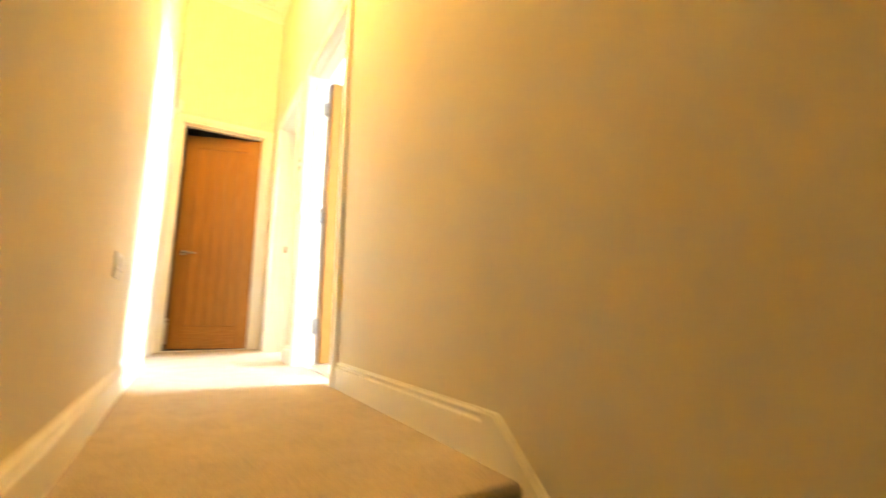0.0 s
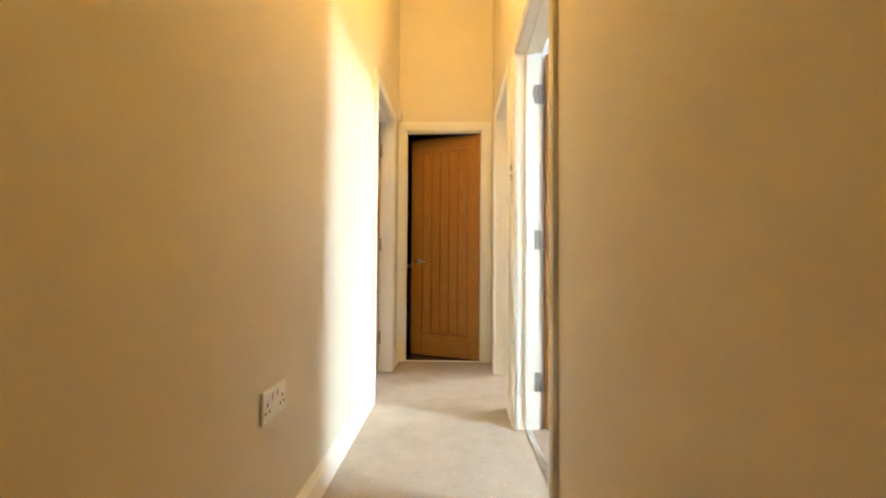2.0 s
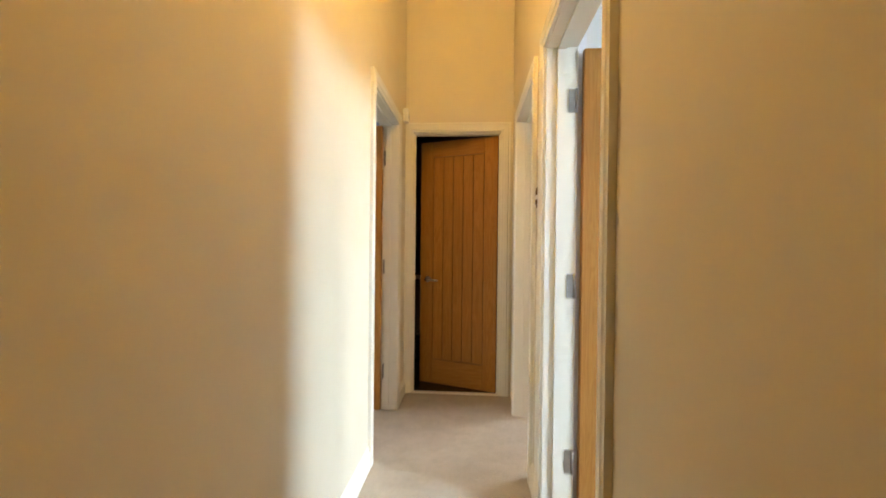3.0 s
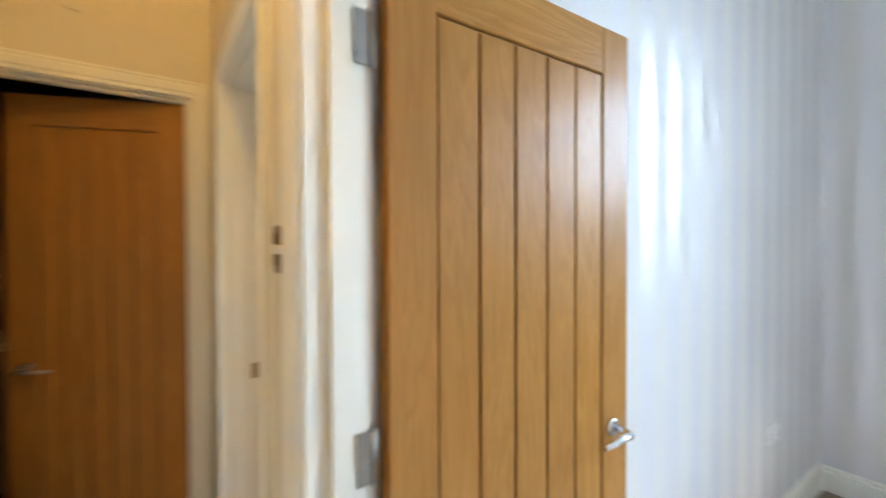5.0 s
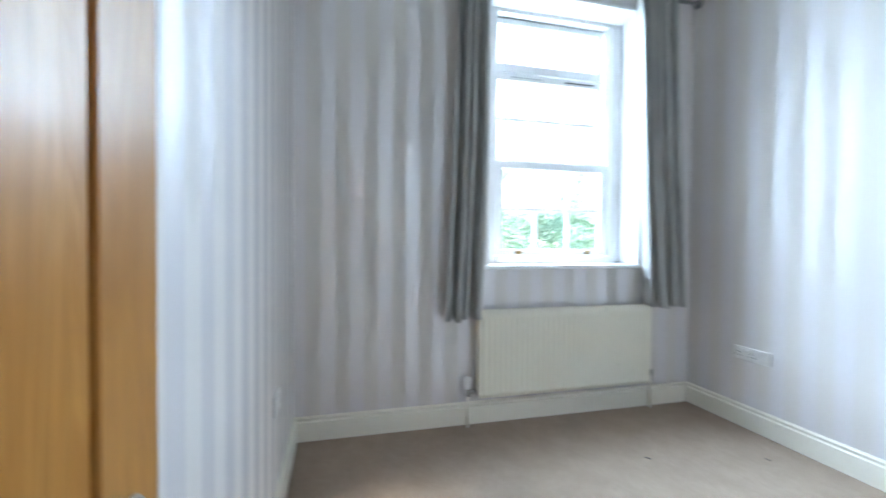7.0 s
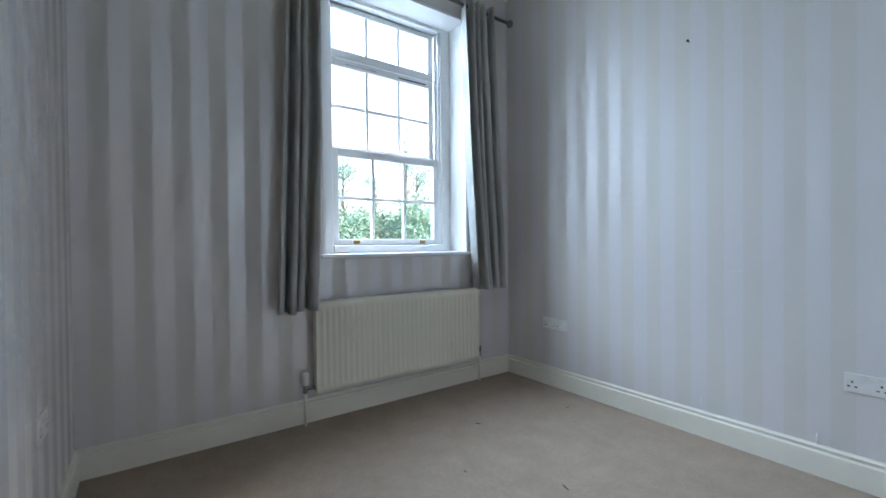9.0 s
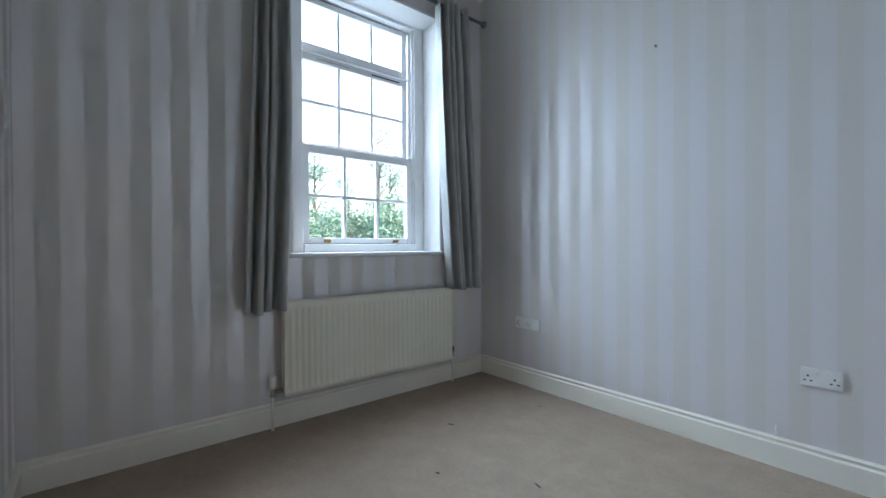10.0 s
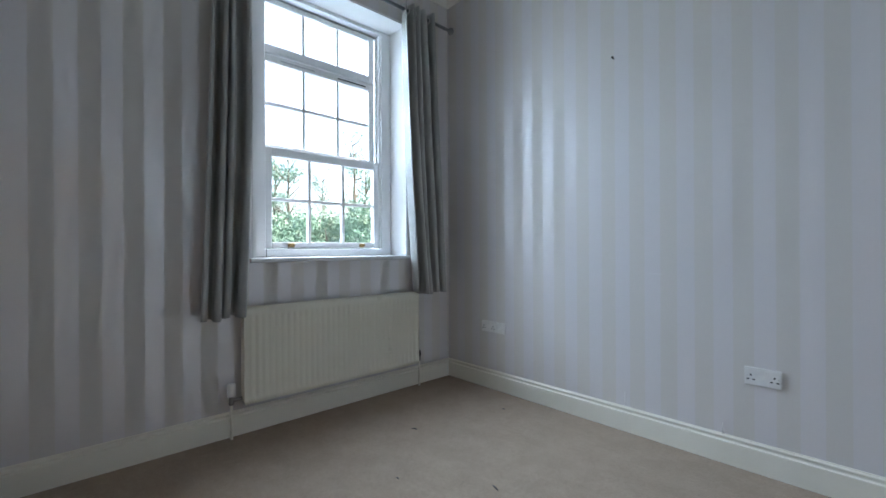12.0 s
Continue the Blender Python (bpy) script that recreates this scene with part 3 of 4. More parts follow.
box(bm, (XW - 0.002, WY1 - 0.012, 0.989), (XS - 0.022, WY1 + 0.004, WIN_Z[1] + 0.0))
box(bm, (XW - 0.002, WY0 + 0.012, WIN_Z[1] - 0.012), (XS - 0.022, WY1 - 0.012, WIN_Z[1] + 0.004))
part("reveal_lining", bm, WINWHITE, win)


def sash(name, x, y0, y1, z0, z1, rails, cols, rows, depth=0.042, label=""):
    """A glazed sash: rails = (side, bottom, top) widths."""
    side, low, high = rails
    bm = bmesh.new()
    box(bm, (x, y0, z0), (x + depth, y0 + side, z1), 0.003)
    box(bm, (x, y1 - side, z0), (x + depth, y1, z1), 0.003)
    box(bm, (x + 0.0004, y0 + side, z0), (x + depth - 0.0004, y1 - side, z0 + low), 0.003)
    box(bm, (x + 0.0004, y0 + side, z1 - high), (x + depth - 0.0004, y1 - side, z1), 0.003)
    ob = part(name, bm, WINWHITE, win, label)
    ga, gb, gc, gd = y0 + side, y1 - side, z0 + low, z1 - high
    for k in range(1, cols):
        y = ga + (gb - ga) * k / cols
        part("glazing_bar", boxes(((x + 0.006, y - 0.0105, gc), (x + depth - 0.006, y + 0.0105, gd)), bevel=0.0025), WINWHITE, ob)
    for k in range(1, rows):
        z = gc + (gd - gc) * k / rows
        part("glazing_bar", boxes(((x + 0.007, ga, z - 0.0105), (x + depth - 0.007, gb, z + 0.0105)), bevel=0.0025), WINWHITE, ob)
    for i in range(cols):
        for j in range(rows):
            a, b = ga + (gb - ga) * i / cols, ga + (gb - ga) * (i + 1) / cols
            c, d = gc + (gd - gc) * j / rows, gc + (gd - gc) * (j + 1) / rows
            g = part("pane", boxes(((x + 0.020, a + 0.002, c + 0.002), (x + 0.024, b - 0.002, d - 0.002))), GLASS, ob, "clear window pane")
            g.visible_shadow = False
    return ob


low = sash("lower_sash", XS, 0.420, 1.284, 1.044, 1.703, (0.045, 0.042, 0.056), 3, 2)
up = sash("upper_sash", XS + 0.050, 0.425, 1.310, 1.690, 2.322, (0.050, 0.040, 0.050), 3, 2)
fan = sash("top_light", XS + 0.050, 0.425, 1.310, 2.330, 2.698, (0.050, 0.056, 0.040), 3, 1)
part("transom_bead", boxes(((XS + 0.034, 0.421, 2.318), (XS + 0.052, 1.284, 2.334)), bevel=0.003), WINWHITE, win)
for a, b in ((0.50, 0.74), (0.92, 1.16)):
    part("trickle_vent", boxes(((XS + 0.047, a, 2.290), (XS + 0.0515, b, 2.298))), BLACK if a < 0.8 else GREYPLASTIC, up, "narrow trickle vent slot")
for y in (0.575, 1.115):
    bm = bmesh.new()
    box(bm, (XS - 0.006, y - 0.022, 1.050), (XS, y + 0.022, 1.078), 0.003, 2)
    tube(bm, [(XS - 0.004, y - 0.020, 1.064), (XS - 0.022, y - 0.014, 1.070), (XS - 0.026, y, 1.073), (XS - 0.022, y + 0.014, 1.070), (XS - 0.004, y + 0.020, 1.064)], 0.006, 8)
    part("sash_lift", bm, BRASS, low, "small brass sash lift")
    bm = bmesh.new()
    tube(bm, [(XS + 0.02, y, 1.703), (XS + 0.02, y, 1.716)], [0.013, 0.009], 12)
    tube(bm, [(XS + 0.02, y, 1.714), (XS + 0.026, y + 0.03, 1.716)], [0.005, 0.004], 8)
    part("sash_lock", bm, STEEL, low, "small metal sash fastener")

# plain unseen windows, added to light the rooms that are only glimpsed
w2 = thing("window_2", pose(0, 0, 0), "unseen white framed window, added to light the next room", "window", kind="structure")
bm = boxes(((XW + 0.18, 4.0, 0.85), (XW + 0.24, 4.06, 2.35)), ((XW + 0.18, 5.14, 0.85), (XW + 0.24, 5.2, 2.35)), ((XW + 0.181, 4.06, 0.85), (XW + 0.239, 5.14, 0.91)), ((XW + 0.181, 4.06, 2.29), (XW + 0.239, 5.14, 2.35)), ((XW + 0.182, 4.57, 0.91), (XW + 0.238, 4.63, 2.29)))
part("window_frame", bm, WINWHITE, w2)
for a, b in ((4.06, 4.57), (4.63, 5.14)):
    part("pane", boxes(((XW + 0.208, a, 0.91), (XW + 0.212, b, 2.29))), GLASS, w2).visible_shadow = False
w3 = thing("window_3", pose(0, 0, 0), "unseen white framed window, added to light the blue room", "window", kind="structure")
bm = boxes(((-3.30, 2.65, 1.0), (-3.25, 2.70, 2.2)), ((-3.30, 3.50, 1.0), (-3.25, 3.55, 2.2)), ((-3.299, 2.70, 1.0), (-3.251, 3.50, 1.05)), ((-3.299, 2.70, 2.15), (-3.251, 3.50, 2.2)))
part("window_frame", bm, WINWHITE, w3)
part("pane", boxes(((-3.277, 2.70, 1.05), (-3.273, 3.50, 2.15))), GLASS, w3).visible_shadow = False

# ---- radiator ----
RY0, RY1, RZ0, RZ1, RX = 0.272, 1.508, 0.181, 0.717, 3.292
rad = thing("radiator", pose(3.33, (RY0 + RY1) / 2, 0), "cream enamelled panel radiator with upright flutes under the window", "radiator")


def at_rad(bm):
    for v in bm.verts:
        v.co -= Vector((3.33, (RY0 + RY1) / 2, 0))
    return bm


bm = bmesh.new()
FL = 33
prof = []
inner0, inner1 = RY0 + 0.022, RY1 - 0.022
pitch = (inner1 - inner0) / FL
prof.append((RY0 + 0.004, 0.0))
for k in range(FL):
    y = inner0 + k * pitch
    prof += [(y + pitch * 0.08, 0.0), (y + pitch * 0.22, 0.0055), (y + pitch * 0.45, 0.0075), (y + pitch * 0.68, 0.0055), (y + pitch * 0.82, 0.0)]
prof.append((RY1 - 0.004, 0.0))
levels = [(RZ0, 0.010, 0), (RZ0 + 0.006, 0.0, 0), (RZ0 + 0.032, 0.0, 0), (RZ0 + 0.048, 0.0, 1), (RZ1 - 0.060, 0.0, 1), (RZ1 - 0.044, 0.0, 0), (RZ1 - 0.006, 0.0, 0), (RZ1, 0.010, 0)]
grid = [[bm.verts.new((RX + back + 0.0075 * flute - dx * flute * 1.0, y, z)) for y, dx in prof] for z, back, flute in levels]
for r, s in zip(grid, grid[1:]):
    for k in range(len(prof) - 1):
        bm.faces.new((r[k], r[k + 1], s[k + 1], s[k])).smooth = True
part("front_panel", at_rad(bm), RADPAINT, rad, "fluted cream front panel")
part("water_panel", at_rad(boxes(((RX + 0.011, RY0 + 0.006, RZ0 + 0.004), (RX + 0.022, RY1 - 0.006, RZ1 - 0.004)), bevel=0.004)), RADPAINT, rad)
bm = bmesh.new()
for k in range(40):
    y = RY0 + 0.03 + k * (RY1 - RY0 - 0.06) / 39
    box(bm, (RX + 0.0225, y - 0.001, RZ0 + 0.04), (RX + 0.052, y + 0.001, RZ1 - 0.03))
part("convector_fins", at_rad(bm), RADPAINT, rad)
for y0, y1 in ((RY0, RY0 + 0.004), (RY1 - 0.004, RY1)):
    part("side_panel", at_rad(boxes(((RX + 0.004, y0, RZ0 + 0.02), (RX + 0.056, y1, RZ1 - 0.010)), bevel=0.0015)), RADPAINT, rad)
bm = boxes(((RX + 0.012, RY0 + 0.001, RZ1 - 0.008), (RX + 0.016, RY1 - 0.001, RZ1 + 0.001)), ((RX + 0.053, RY0 + 0.001, RZ1 - 0.008), (RX + 0.057, RY1 - 0.001, RZ1 + 0.001)))
for k in range(60):
    y = RY0 + 0.012 + k * (RY1 - RY0 - 0.024) / 59
    box(bm, (RX + 0.0165, y - 0.0025, RZ1 - 0.004), (RX + 0.0525, y + 0.0025, RZ1 - 0.002))
part("top_grille", at_rad(bm), RADPAINT, rad)
for y in (RY0 + 0.2, RY1 - 0.2):
    part("wall_bracket", at_rad(boxes(((RX + 0.057, y - 0.02, RZ0 + 0.05), (XW, y + 0.02, RZ1 - 0.08)), bevel=0.002)), RADPAINT, rad)
# valves and tails
YV = RY1 + 0.055
bm = tube(bmesh.new(), [(3.335, YV, 0), (3.335, YV, 0.205)], 0.0075, 12)
part("pipe", at_rad(bm), GLOSS, rad, "white painted feed pipe")
bm = tube(bmesh.new(), [(3.335, YV, 0.190), (3.335, YV, 0.200), (3.335, YV, 0.214), (3.335, YV, 0.236)], [0.013, 0.014, 0.012, 0.011], 12)
tube(bm, [(3.335, YV, 0.214), (3.335, RY1 - 0.004, 0.214)], [0.011, 0.010], 12)
part("valve_body", at_rad(bm), HINGE, rad, "dark metal radiator valve body")
bm = tube(bmesh.new(), [(3.335, YV, 0.236), (3.335, YV, 0.240), (3.335, YV, 0.292), (3.335, YV, 0.304), (3.335, YV, 0.307)], [0.019, 0.022, 0.022, 0.019, 0.012], 20)
part("thermostat_head", at_rad(bm), PLASTIC, rad, "white thermostatic valve head")
YK = RY0 - 0.030
bm = tube(bmesh.new(), [(3.335, YK, 0), (3.335, YK, 0.200)], 0.0075, 12)
part("pipe", at_rad(bm), GLOSS, rad, "white painted return pipe")
bm = tube(bmesh.new(), [(3.335, YK, 0.190), (3.335, YK, 0.215), (3.335, YK, 0.222), (3.335, YK, 0.252)], [0.012, 0.012, 0.010, 0.009], 12)
tube(bm, [(3.335, YK, 0.208), (3.335, RY0 + 0.004, 0.208)], 0.009, 12)
part("lockshield_valve", at_rad(bm), HINGE, rad, "dull metal lockshield valve")
bm = tube(bmesh.new(), [(3.335, YK, 0.226), (3.335, YK, 0.230), (3.335, YK, 0.262), (3.335, YK, 0.270)], [0.012, 0.0145, 0.013, 0.007], 14)
part("valve_cap", at_rad(bm), BLACK, rad, "small black valve cap")

# ---- curtains ----
rod = thing("curtain_rod", pose(3.296, 0.95, 2.783), "grey metal curtain rod with ball finials above the window", "curtain rod")
part("rod", tube(bmesh.new(), [(0, -0.99, 0), (0, 1.06, 0)], 0.0125, 16), RODGREY, rod)
for s in (-1.0, 1.07):
    way = 1 if s > 0 else -1
    part("finial", tube(bmesh.new(), [(0, s - way * 0.004, 0), (0, s + way * 0.004, 0), (0, s + way * 0.010, 0), (0, s + way * 0.024, 0), (0, s + way * 0.036, 0), (0, s + way * 0.040, 0)], [0.016, 0.020, 0.026, 0.030, 0.022, 0.006], 18), RODGREY, rod, "grey ball finial", smooth=True)
for y in (-0.70, 0.62):
    bm = tube(bmesh.new(), [(0.002, y, 0), (0.088, y, 0)], 0.008, 12)
    tube(bm, [(0.082, y, 0), (0.0885, y, 0)], 0.024, 18)
    part("rod_bracket", bm, RODGREY, rod)


def curtain(name, edges, z_top, z_bot, folds, seed, label):
    """edges(f): the two y limits at f = 0 (top) to 1 (bottom)."""
    rnd = random.Random(seed)
    ob = thing(name, pose(3.296, 0.9, z_top - 0.05), label, "curtain", "pair of curtains")
    bm = bmesh.new()
    cols, rows = folds * 14, 46
    phase = [rnd.uniform(-0.5, 0.5) for _ in range(folds + 2)]
    amp = [rnd.uniform(0.75, 1.2) for _ in range(folds + 2)]
    grid = []
    for j in range(rows + 1):
        f = j / rows
        z = z_top + (z_bot - z_top) * f
        y0, y1 = edges(f)
        row = []
        for i in range(cols + 1):
            u = i / cols * folds
            u = min(folds, max(0.0, u + 0.30 * math.sin(u * 1.9 + seed) * math.sin(math.pi * i / cols)))
            k = int(min(u, folds - 1e-6))
            w = u - k
            a = amp[k] * (1 - w) + amp[k + 1] * w
            ph = (phase[k] * (1 - w) + phase[k + 1] * w) * f
            depth = (0.050 + 0.022 * f) * a
            x = -math.cos((u + 0.35 * ph) * math.tau) * depth + 0.010 * math.sin(3.1 * f + 2 * u + seed) * f
            x = math.copysign(abs(x / 0.05) ** 0.8 * 0.05, x)
            y = y0 + (y1 - y0) * (i / cols) + 0.012 * math.sin((u * 2 + ph) * math.tau) * (0.4 + 0.6 * f) + 0.006 * noise.noise((u, z * 2.0, seed))
            row.append(bm.verts.new((x, y - 0.9, z - z_top + 0.05 + 0.006 * math.sin(u * 2.2) * f)))
        grid.append(row)
    for r, s in zip(grid, grid[1:]):
        for i in range(cols):
            bm.faces.new((r[i], r[i + 1], s[i + 1], s[i])).smooth = True
    cl = part("cloth", bm, CURTAIN, ob)
    solidify = cl.modifiers.new("thickness", "SOLIDIFY")
    solidify.thickness = 0.0035
    for k in range(folds * 2):
        y0, y1 = edges(0)
        y = y0 + (y1 - y0) * (k + 0.5) / (folds * 2) - 0.9
        ring = bmesh.new()
        pts = [(0.023 * math.cos(a), y, 0.001 + 0.023 * math.sin(a)) for a in [q * math.tau / 18 for q in range(19)]]
        tube(ring, pts, 0.0045, 8, caps=False)
        part("eyelet", ring, STEEL, ob)
    return ob


curtain("curtain", lambda f: (1.478 + 0.045 * f ** 3, 1.648 + 0.078 * f), 2.825, 0.672, 3, 3, "grey curtain hanging open beside the window")
curtain("curtain", lambda f: (0.155 - 0.085 * f, 0.415 - 0.03 * f - 0.09 * f ** 2.5), 2.825, 0.703, 4, 8, "grey curtain drawn to the corner of the room")


# ---- sockets, switch, sensor ----
def socket_pins(ob, cx, cz):
    for dx, dz, w, h in ((0, 0.011, 0.0062, 0.0095), (-0.011, -0.009, 0.0095, 0.0058), (0.011, -0.009, 0.0095, 0.0058)):
        part("pin_hole", boxes(((cx + dx - w / 2, -0.0100, cz + dz - h / 2), (cx + dx + w / 2, -0.0090, cz + dz + h / 2))), BLACK, ob)


def socket(name, m, label, gangs=2, blank=False, scale=1.0):
    """A plate on a wall; local x along the wall, -y out of it, z up."""
    w = (0.146 if gangs == 2 else 0.086) * scale
    h = 0.086 * scale
    ob = thing(name, m, label, "power socket" if not blank else "blank plate")
    part("plate", boxes(((-w / 2, -0.0095, -h / 2), (w / 2, 0, h / 2)), bevel=0.003, segments=3), PLASTIC, ob)
    if blank:
        part("cover", boxes(((-w / 2 + 0.012, -0.0105, -h / 2 + 0.012), (w / 2 - 0.012, -0.009, h / 2 - 0.012)), bevel=0.0005), PLASTIC, ob)
    else:
        for g in range(gangs):
            cx = (g - (gangs - 1) / 2) * 0.086 * scale
            socket_pins(ob, cx * 1.08, -0.006)
            part("rocker_switch", boxes(((cx * 0.36 - 0.006, -0.0135, 0.012), (cx * 0.36 + 0.006, -0.009, 0.030)), bevel=0.0015), PLASTIC, ob, "small white rocker switch")
    for sx in ((-1, 1) if gangs == 2 else (-1, 1)):
        part("screw", tube(bmesh.new(), [(sx * (w / 2 - 0.011), -0.0092, 0), (sx * (w / 2 - 0.011), -0.0100, 0)], 0.003, 10), STEEL, ob)
    return ob


S = 0.94
socket("power_socket", pose(1.292, YB, 0.442, 0, 0, 180), "white plastic double power socket on striped wallpaper", scale=S)
socket("power_socket", pose(2.941, YB, 0.456, 0, 0, 180), "white plastic double power socket near the corner", scale=S)
socket("blank_plate", pose(2.829, YB, 0.455, 0, 0, 180), "white plastic aerial plate beside a power socket", gangs=1, blank=True, scale=S)
socket("power_socket", pose(2.66, YL, 0.50, 0, 0, 0), "white plastic double power socket on the side wall", scale=S)
socket("power_socket", pose(XL, 1.485, 0.487, 0, 0, 90), "white plastic double power socket low on the landing wall")

sw = thing("light_switch", pose(XR, 2.684, 1.385, 0, 0, -90), "narrow brass light switch plate between two doorways", "light switch")
part("plate", boxes(((-0.024, -0.014, -0.046), (0.024, 0, 0.046)), bevel=0.0015), DARKBRASS, sw)
for dz in (-0.022, 0.022):
    part("rocker", boxes(((-0.010, -0.019, dz - 0.011), (0.010, -0.013, dz + 0.011)), bevel=0.002), DARKBRASS, sw)

pir = thing("motion_sensor", pose(XL + 0.001, 3.88, 2.135), "small white alarm sensor high in the corner", "alarm sensor")
bm = boxes(((0, -0.030, -0.050), (0.040, 0.030, 0.050)), bevel=0.010, segments=3)
part("housing", bm, PLASTIC, pir)
part("lens", boxes(((0.040, -0.022, -0.030), (0.044, 0.022, 0.012)), bevel=0.002), GREYPLASTIC, pir)
part("middle_band", boxes(((-0.0245, -0.0155, -0.009), (0.0245, 0, 0.009)), bevel=0.001), PLASTIC, sw, "white band between the two switches")
hook = thing("picture_hook", pose(0.02, YE, 2.33), "pale plastic patch on the wall above the door", "wall plate")
part("plate", boxes(((-0.028, -0.006, -0.018), (0.028, 0, 0.018)), bevel=0.003), CREAM, hook)
nail = thing("nail", pose(1.980, YB, 2.129), "small dark nail in the wallpaper", "nail")
part("shank", tube(bmesh.new(), [(0, 0, 0), (0, 0.018, 0.003)], 0.0035, 8), BLACK, nail)
part("nail_head", tube(bmesh.new(), [(0, 0.018, 0.003), (0, 0.021, 0.003)], 0.007, 10), BLACK, nail)
flap = thing("wallpaper_flap", pose(1.449, YB, SKB), "curled torn edge of wallpaper above the skirting", "wallpaper flap")
bm = bmesh.new()
tube(bm, [(0, 0.001, 0), (-0.002, 0.008, 0.015), (0.001, 0.011, 0.034), (0, 0.003, 0.05)], [0.004, 0.004, 0.003, 0.001], 6)
part("paper", bm, PAPER_EDGE, flap)

scratch = thing("wallpaper_scratch", pose(1.754, YB, 0.895), "short pale scratch in the wallpaper", "wallpaper scratch")
part("paper", tube(bmesh.new(), [(-0.035, 0.0005, 0), (0, 0.002, 0.001), (0.035, 0.0005, -0.001)], [0.0008, 0.0018, 0.0008], 6), PAPER_EDGE, scratch)
seam = thing("wallpaper_flap", pose(1.925, YB, 0.175), "thin lifted wallpaper seam above the skirting", "wallpaper flap")
part("paper", tube(bmesh.new(), [(0, 0.0005, -0.035), (0.001, 0.003, 0.0), (0, 0.0005, 0.045)], [0.001, 0.0022, 0.0008], 6), PAPER_EDGE, seam)

# bits of lint on the carpet
rnd = random.Random(5)
for x, y, r in ((2.753, 0.756, 0.018), (2.055, 0.870, 0.022), (2.402, 1.133, 0.010), (2.594, 0.149, 0.010)):
    bm = bmesh.new()
    for q in range(2):
        a = 0.4 + x + q * 0.25
        tube(bm, [(-r * math.cos(a), -r * math.sin(a), 0.001), (0.2 * r * math.sin(a), 0.3 * r * math.cos(a), 0.0045), (r * math.cos(a + 0.6), r * math.sin(a + 0.6), 0.001)], [0.001, 0.0035, 0.001], 6)
    ob = thing("lint", pose(x, y, 0), "scrap of grey fluff on the bedroom carpet", "lint", "scraps of lint")
    part("fluff", bm, LINT, ob)

# ---- pendant lamp of the landing ----
for x, y in ((0.19, 2.05),):
    ob = thing("pendant_lamp", pose(x, y, ZC), "bare warm bulb on a white flex from the ceiling", "pendant lamp")
    part("ceiling_rose", tube(bmesh.new(), [(0, 0, 0), (0, 0, -0.012), (0, 0, -0.026)], [0.045, 0.042, 0.012], 24), PLASTIC, ob)
    part("flex", tube(bmesh.new(), [(0, 0, -0.02), (0, 0, -0.4)], 0.0035, 8), PLASTIC, ob)
    part("bulb_holder", tube(bmesh.new(), [(0, 0, -0.395), (0, 0, -0.405), (0, 0, -0.46)], [0.010, 0.019, 0.019], 16), PLASTIC, ob)
    bulb = part("bulb", tube(bmesh.new(), [(0, 0, -0.46), (0, 0, -0.49), (0, 0, -0.53), (0, 0, -0.56), (0, 0, -0.585), (0, 0, -0.592)], [0.013, 0.018, 0.030, 0.031, 0.018, 0.003], 20), BULB, ob, "lit glass bulb", smooth=True)
    bulb.visible_shadow = False

# ---- unlit room beyond the end door ----
stand = thing("washstand", pose(-0.62, 5.35, 0), "cream washbasin on a dark stand in the unlit room", "washbasin")
# cabinet takes the same shade-darkened colour as the room's walls
part("cabinet", boxes(((-0.30, -0.22, 0), (0.30, 0.25, 0.80)), bevel=0.006), UNLIT_SHADE, stand)
bm = boxes(((-0.33, -0.25, 0.80), (0.33, 0.27, 0.845)), bevel=0.012, segments=3)
part("basin_rim", bm, CERAMIC, stand)
can = thing("pedal_bin", pose(-0.31, 4.95, 0), "small chrome pedal bin on the dark floor", "bin")
part("body", tube(bmesh.new(), [(0, 0, 0), (0, 0, 0.012), (0, 0, 0.24)], [0.088, 0.085, 0.085], 28), CHROME, can)
part("lid", tube(bmesh.new(), [(0, 0, 0.241), (0, 0, 0.252), (0, 0, 0.276), (0, 0, 0.284)], [0.088, 0.088, 0.055, 0.01], 28), CHROME, can, smooth=True)

# ---- outside ----
solid("ground", boxes(((-900, -900, -3.6), (900, 900, -3.2))), GRASS, "grass ground below the house", "ground")


def crown_mesh(name, blobs, leaves, size, seed, material):
    """Many small leaves scattered through overlapping, uneven clumps."""
    rng = np.random.default_rng(seed)
    pick = rng.choice(len(blobs), leaves, p=np.array([b[3] ** 2 for b in blobs]) / sum(b[3] ** 2 for b in blobs))
    cen = np.array([b[:3] for b in blobs])[pick]
    rad = np.array([b[3] for b in blobs])[pick]
    d = rng.normal(size=(leaves, 3))
    d /= np.linalg.norm(d, axis=1)[:, None]
    p = cen + d * (rad * (0.55 + 0.5 * rng.random(leaves) ** 0.6))[:, None]
    a = rng.normal(size=(leaves, 3))
    a /= np.linalg.norm(a, axis=1)[:, None]
    b = np.cross(a, d + 0.6 * rng.normal(size=(leaves, 3)))
    b /= np.maximum(np.linalg.norm(b, axis=1), 1e-6)[:, None]
    s = size * (0.6 + 0.8 * rng.random(leaves))[:, None]
    verts = np.stack([p - a * s, p + b * s * 0.55, p + a * s, p - b * s * 0.55], 1).reshape(-1, 3)
    faces = np.arange(leaves * 4).reshape(-1, 4)
    return sheet(name, verts.tolist(), faces.tolist(), material)


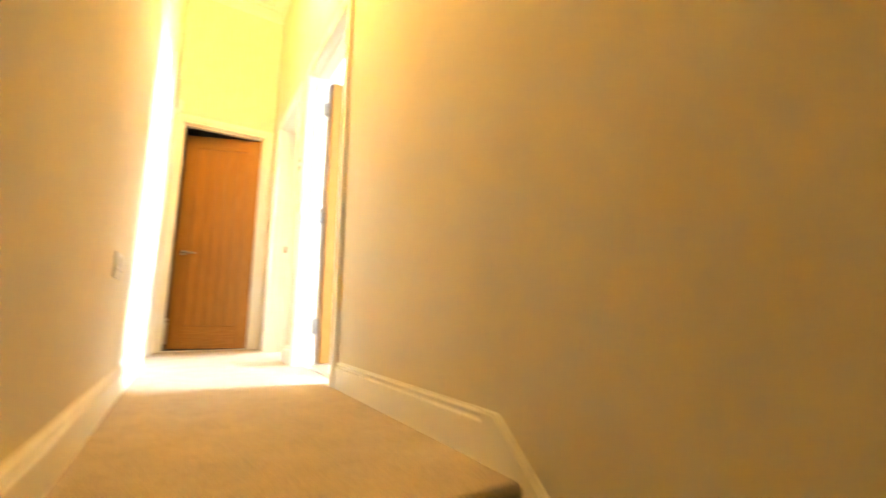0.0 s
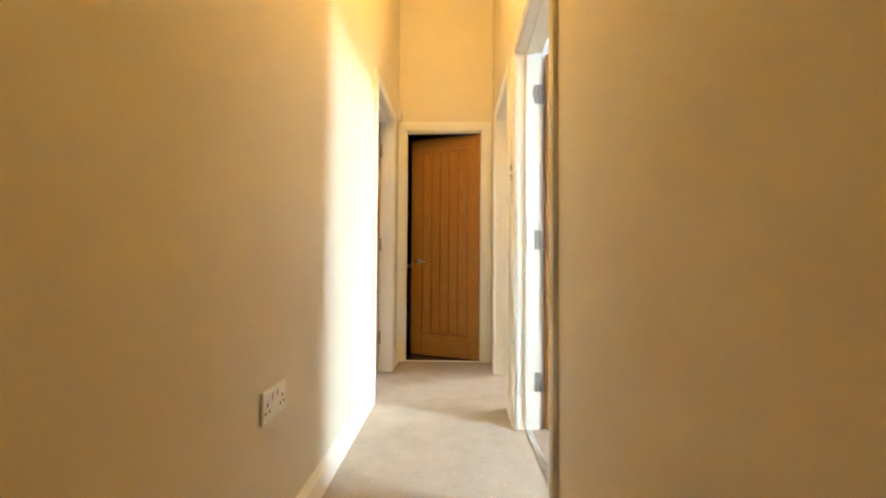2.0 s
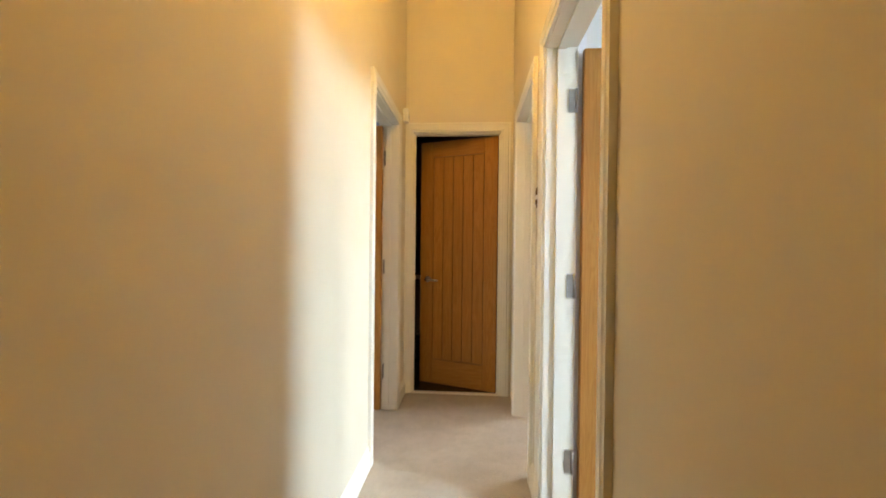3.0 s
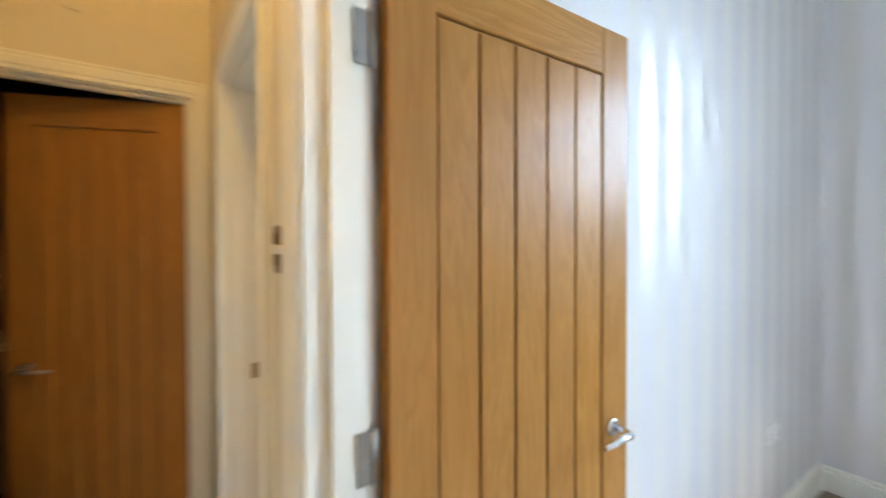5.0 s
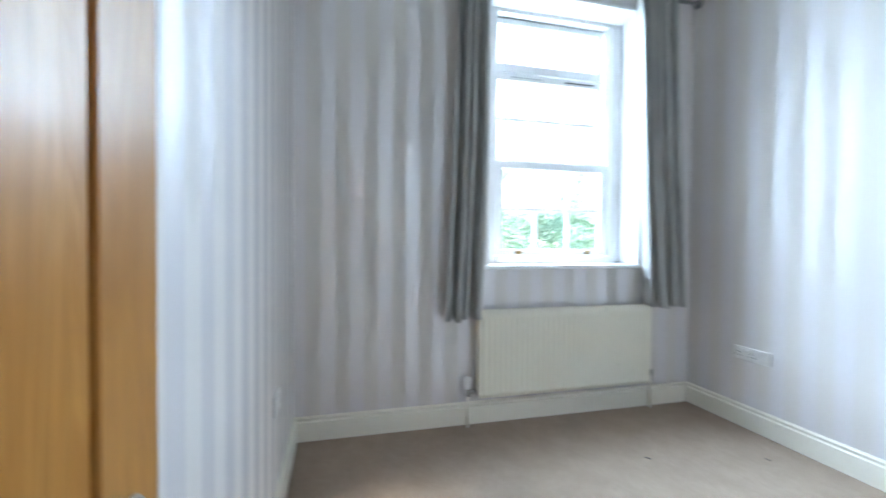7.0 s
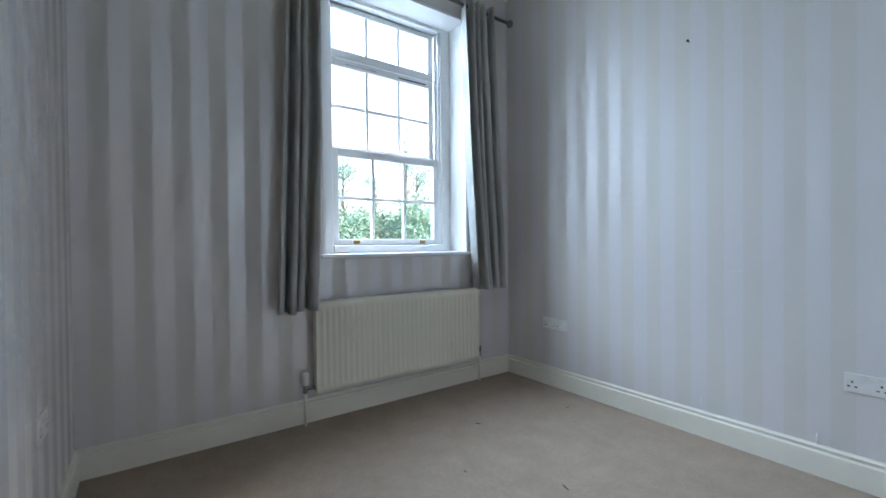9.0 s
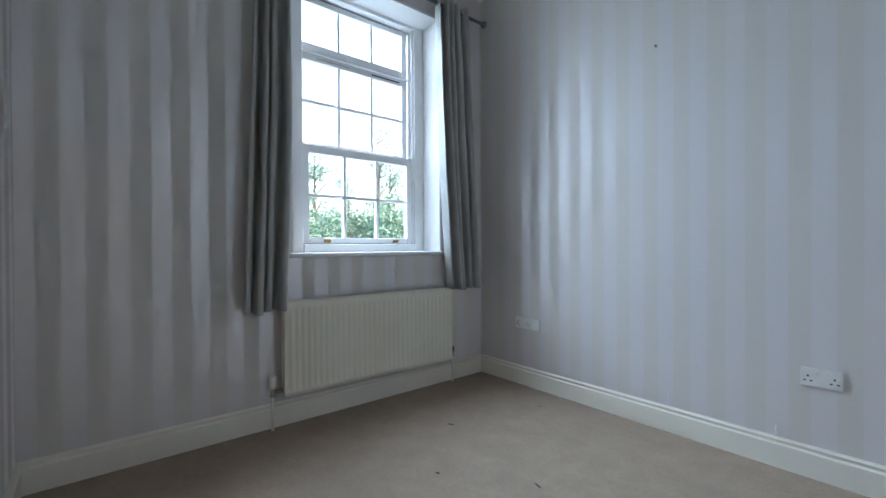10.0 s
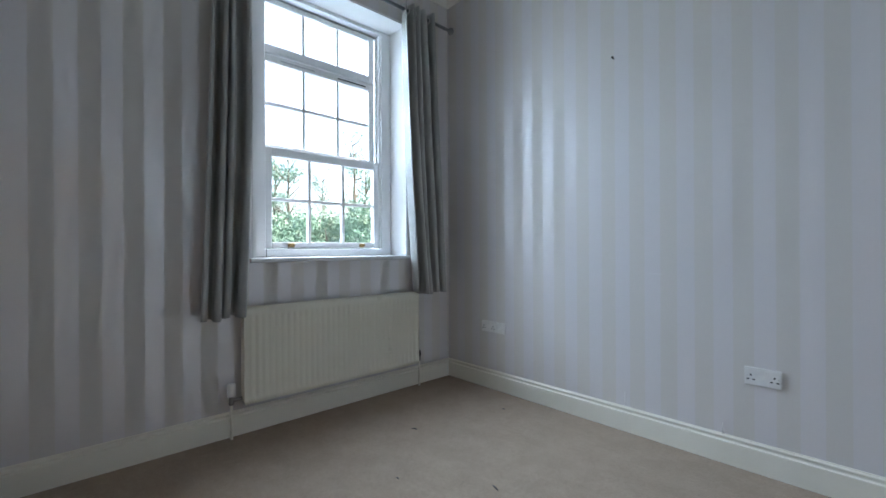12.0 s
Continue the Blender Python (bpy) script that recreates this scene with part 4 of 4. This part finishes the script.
def bush(x, y, height, spread, seed):
    rnd = random.Random(seed)
    ob = thing("bush", pose(x, y, -3.2), "dense green bush with pale leaf tips in the garden", "bush", "garden bushes")
    blobs = []
    for _ in range(26):
        a, r, h = rnd.uniform(0, math.tau), spread * math.sqrt(rnd.random()), rnd.uniform(0.15, 1.0)
        size = rnd.uniform(0.5, 1.0) * (1.25 - 0.55 * h)
        blobs.append((r * math.cos(a) * (1.1 - 0.5 * h), r * math.sin(a) * (1.1 - 0.5 * h), height * h - size * 0.5, size))
    part_ob = new("crown", crown_mesh("crown", blobs, 9500, 0.075, seed, LEAF_B))
    part_ob.parent = ob
    bm = bmesh.new()
    for q in range(4):
        a = q * 1.6
        tube(bm, [(0.1 * math.cos(a), 0.1 * math.sin(a), 0), (0.6 * math.cos(a), 0.6 * math.sin(a), height * 0.4), (1.0 * math.cos(a + 0.3), 1.0 * math.sin(a + 0.3), height * 0.8)], [0.08, 0.05, 0.015], 7)
    part("stems", bm, BARK, ob)
    return ob


def tree(x, y, height, seed, leaves):
    rnd = random.Random(seed)
    ob = thing("tree", pose(x, y, -3.2), "tall slender tree with sparse pale leaves", "tree", "tall garden trees")
    bm = bmesh.new()
    bend = [(0.0, 0.0, 0.0)]
    for k in range(1, 7):
        bend.append((bend[-1][0] + rnd.uniform(-0.2, 0.2), bend[-1][1] + rnd.uniform(-0.2, 0.2), height * k / 6))
    tube(bm, bend, [0.20, 0.17, 0.14, 0.11, 0.08, 0.05, 0.02], 9)
    part("trunk", bm, BARK, ob)
    bm, blobs = bmesh.new(), []
    for q in range(34):
        f = rnd.uniform(0.22, 0.97)
        k = min(5, int(f * 6))
        w = f * 6 - k
        base = Vector(bend[k]).lerp(Vector(bend[k + 1]), w)
        a, length = rnd.uniform(0, math.tau), rnd.uniform(0.9, 2.0) * (1.15 - 0.7 * f)
        tip = base + Vector((math.cos(a) * length, math.sin(a) * length, length * rnd.uniform(0.7, 1.5)))
        mid = base.lerp(tip, 0.5) + Vector((0, 0, -0.1))
        tube(bm, [base, mid, tip], [0.045, 0.03, 0.01], 6)
        for _ in range(3):
            p = mid.lerp(tip, rnd.uniform(0.2, 1.15))
            blobs.append((p.x + rnd.uniform(-0.3, 0.3), p.y + rnd.uniform(-0.3, 0.3), p.z + rnd.uniform(-0.2, 0.3), rnd.uniform(0.22, 0.5)))
    part("limbs", bm, BARK, ob)
    crown = new("crown", crown_mesh("crown", blobs, leaves, 0.055, seed, LEAF_T))
    crown.parent = ob
    return ob


rnd = random.Random(21)
for k in range(15):
    f = k / 14
    ang = radians(6 - 54 * f)
    dist = 17 + rnd.uniform(-2.0, 2.5)
    bush(0.9 + dist * math.cos(ang), 2.2 + dist * math.sin(ang), 5.9 + rnd.uniform(-0.5, 0.9), 1.9, 100 + k)
for k in range(16):
    f = k / 15
    ang = radians(4 - 50 * f + rnd.uniform(-1.2, 1.2))
    dist = 27 + rnd.uniform(-3, 6)
    tree(0.9 + dist * math.cos(ang), 2.2 + dist * math.sin(ang), 10.2 + rnd.uniform(-1.5, 1.2), 300 + k, 5200)
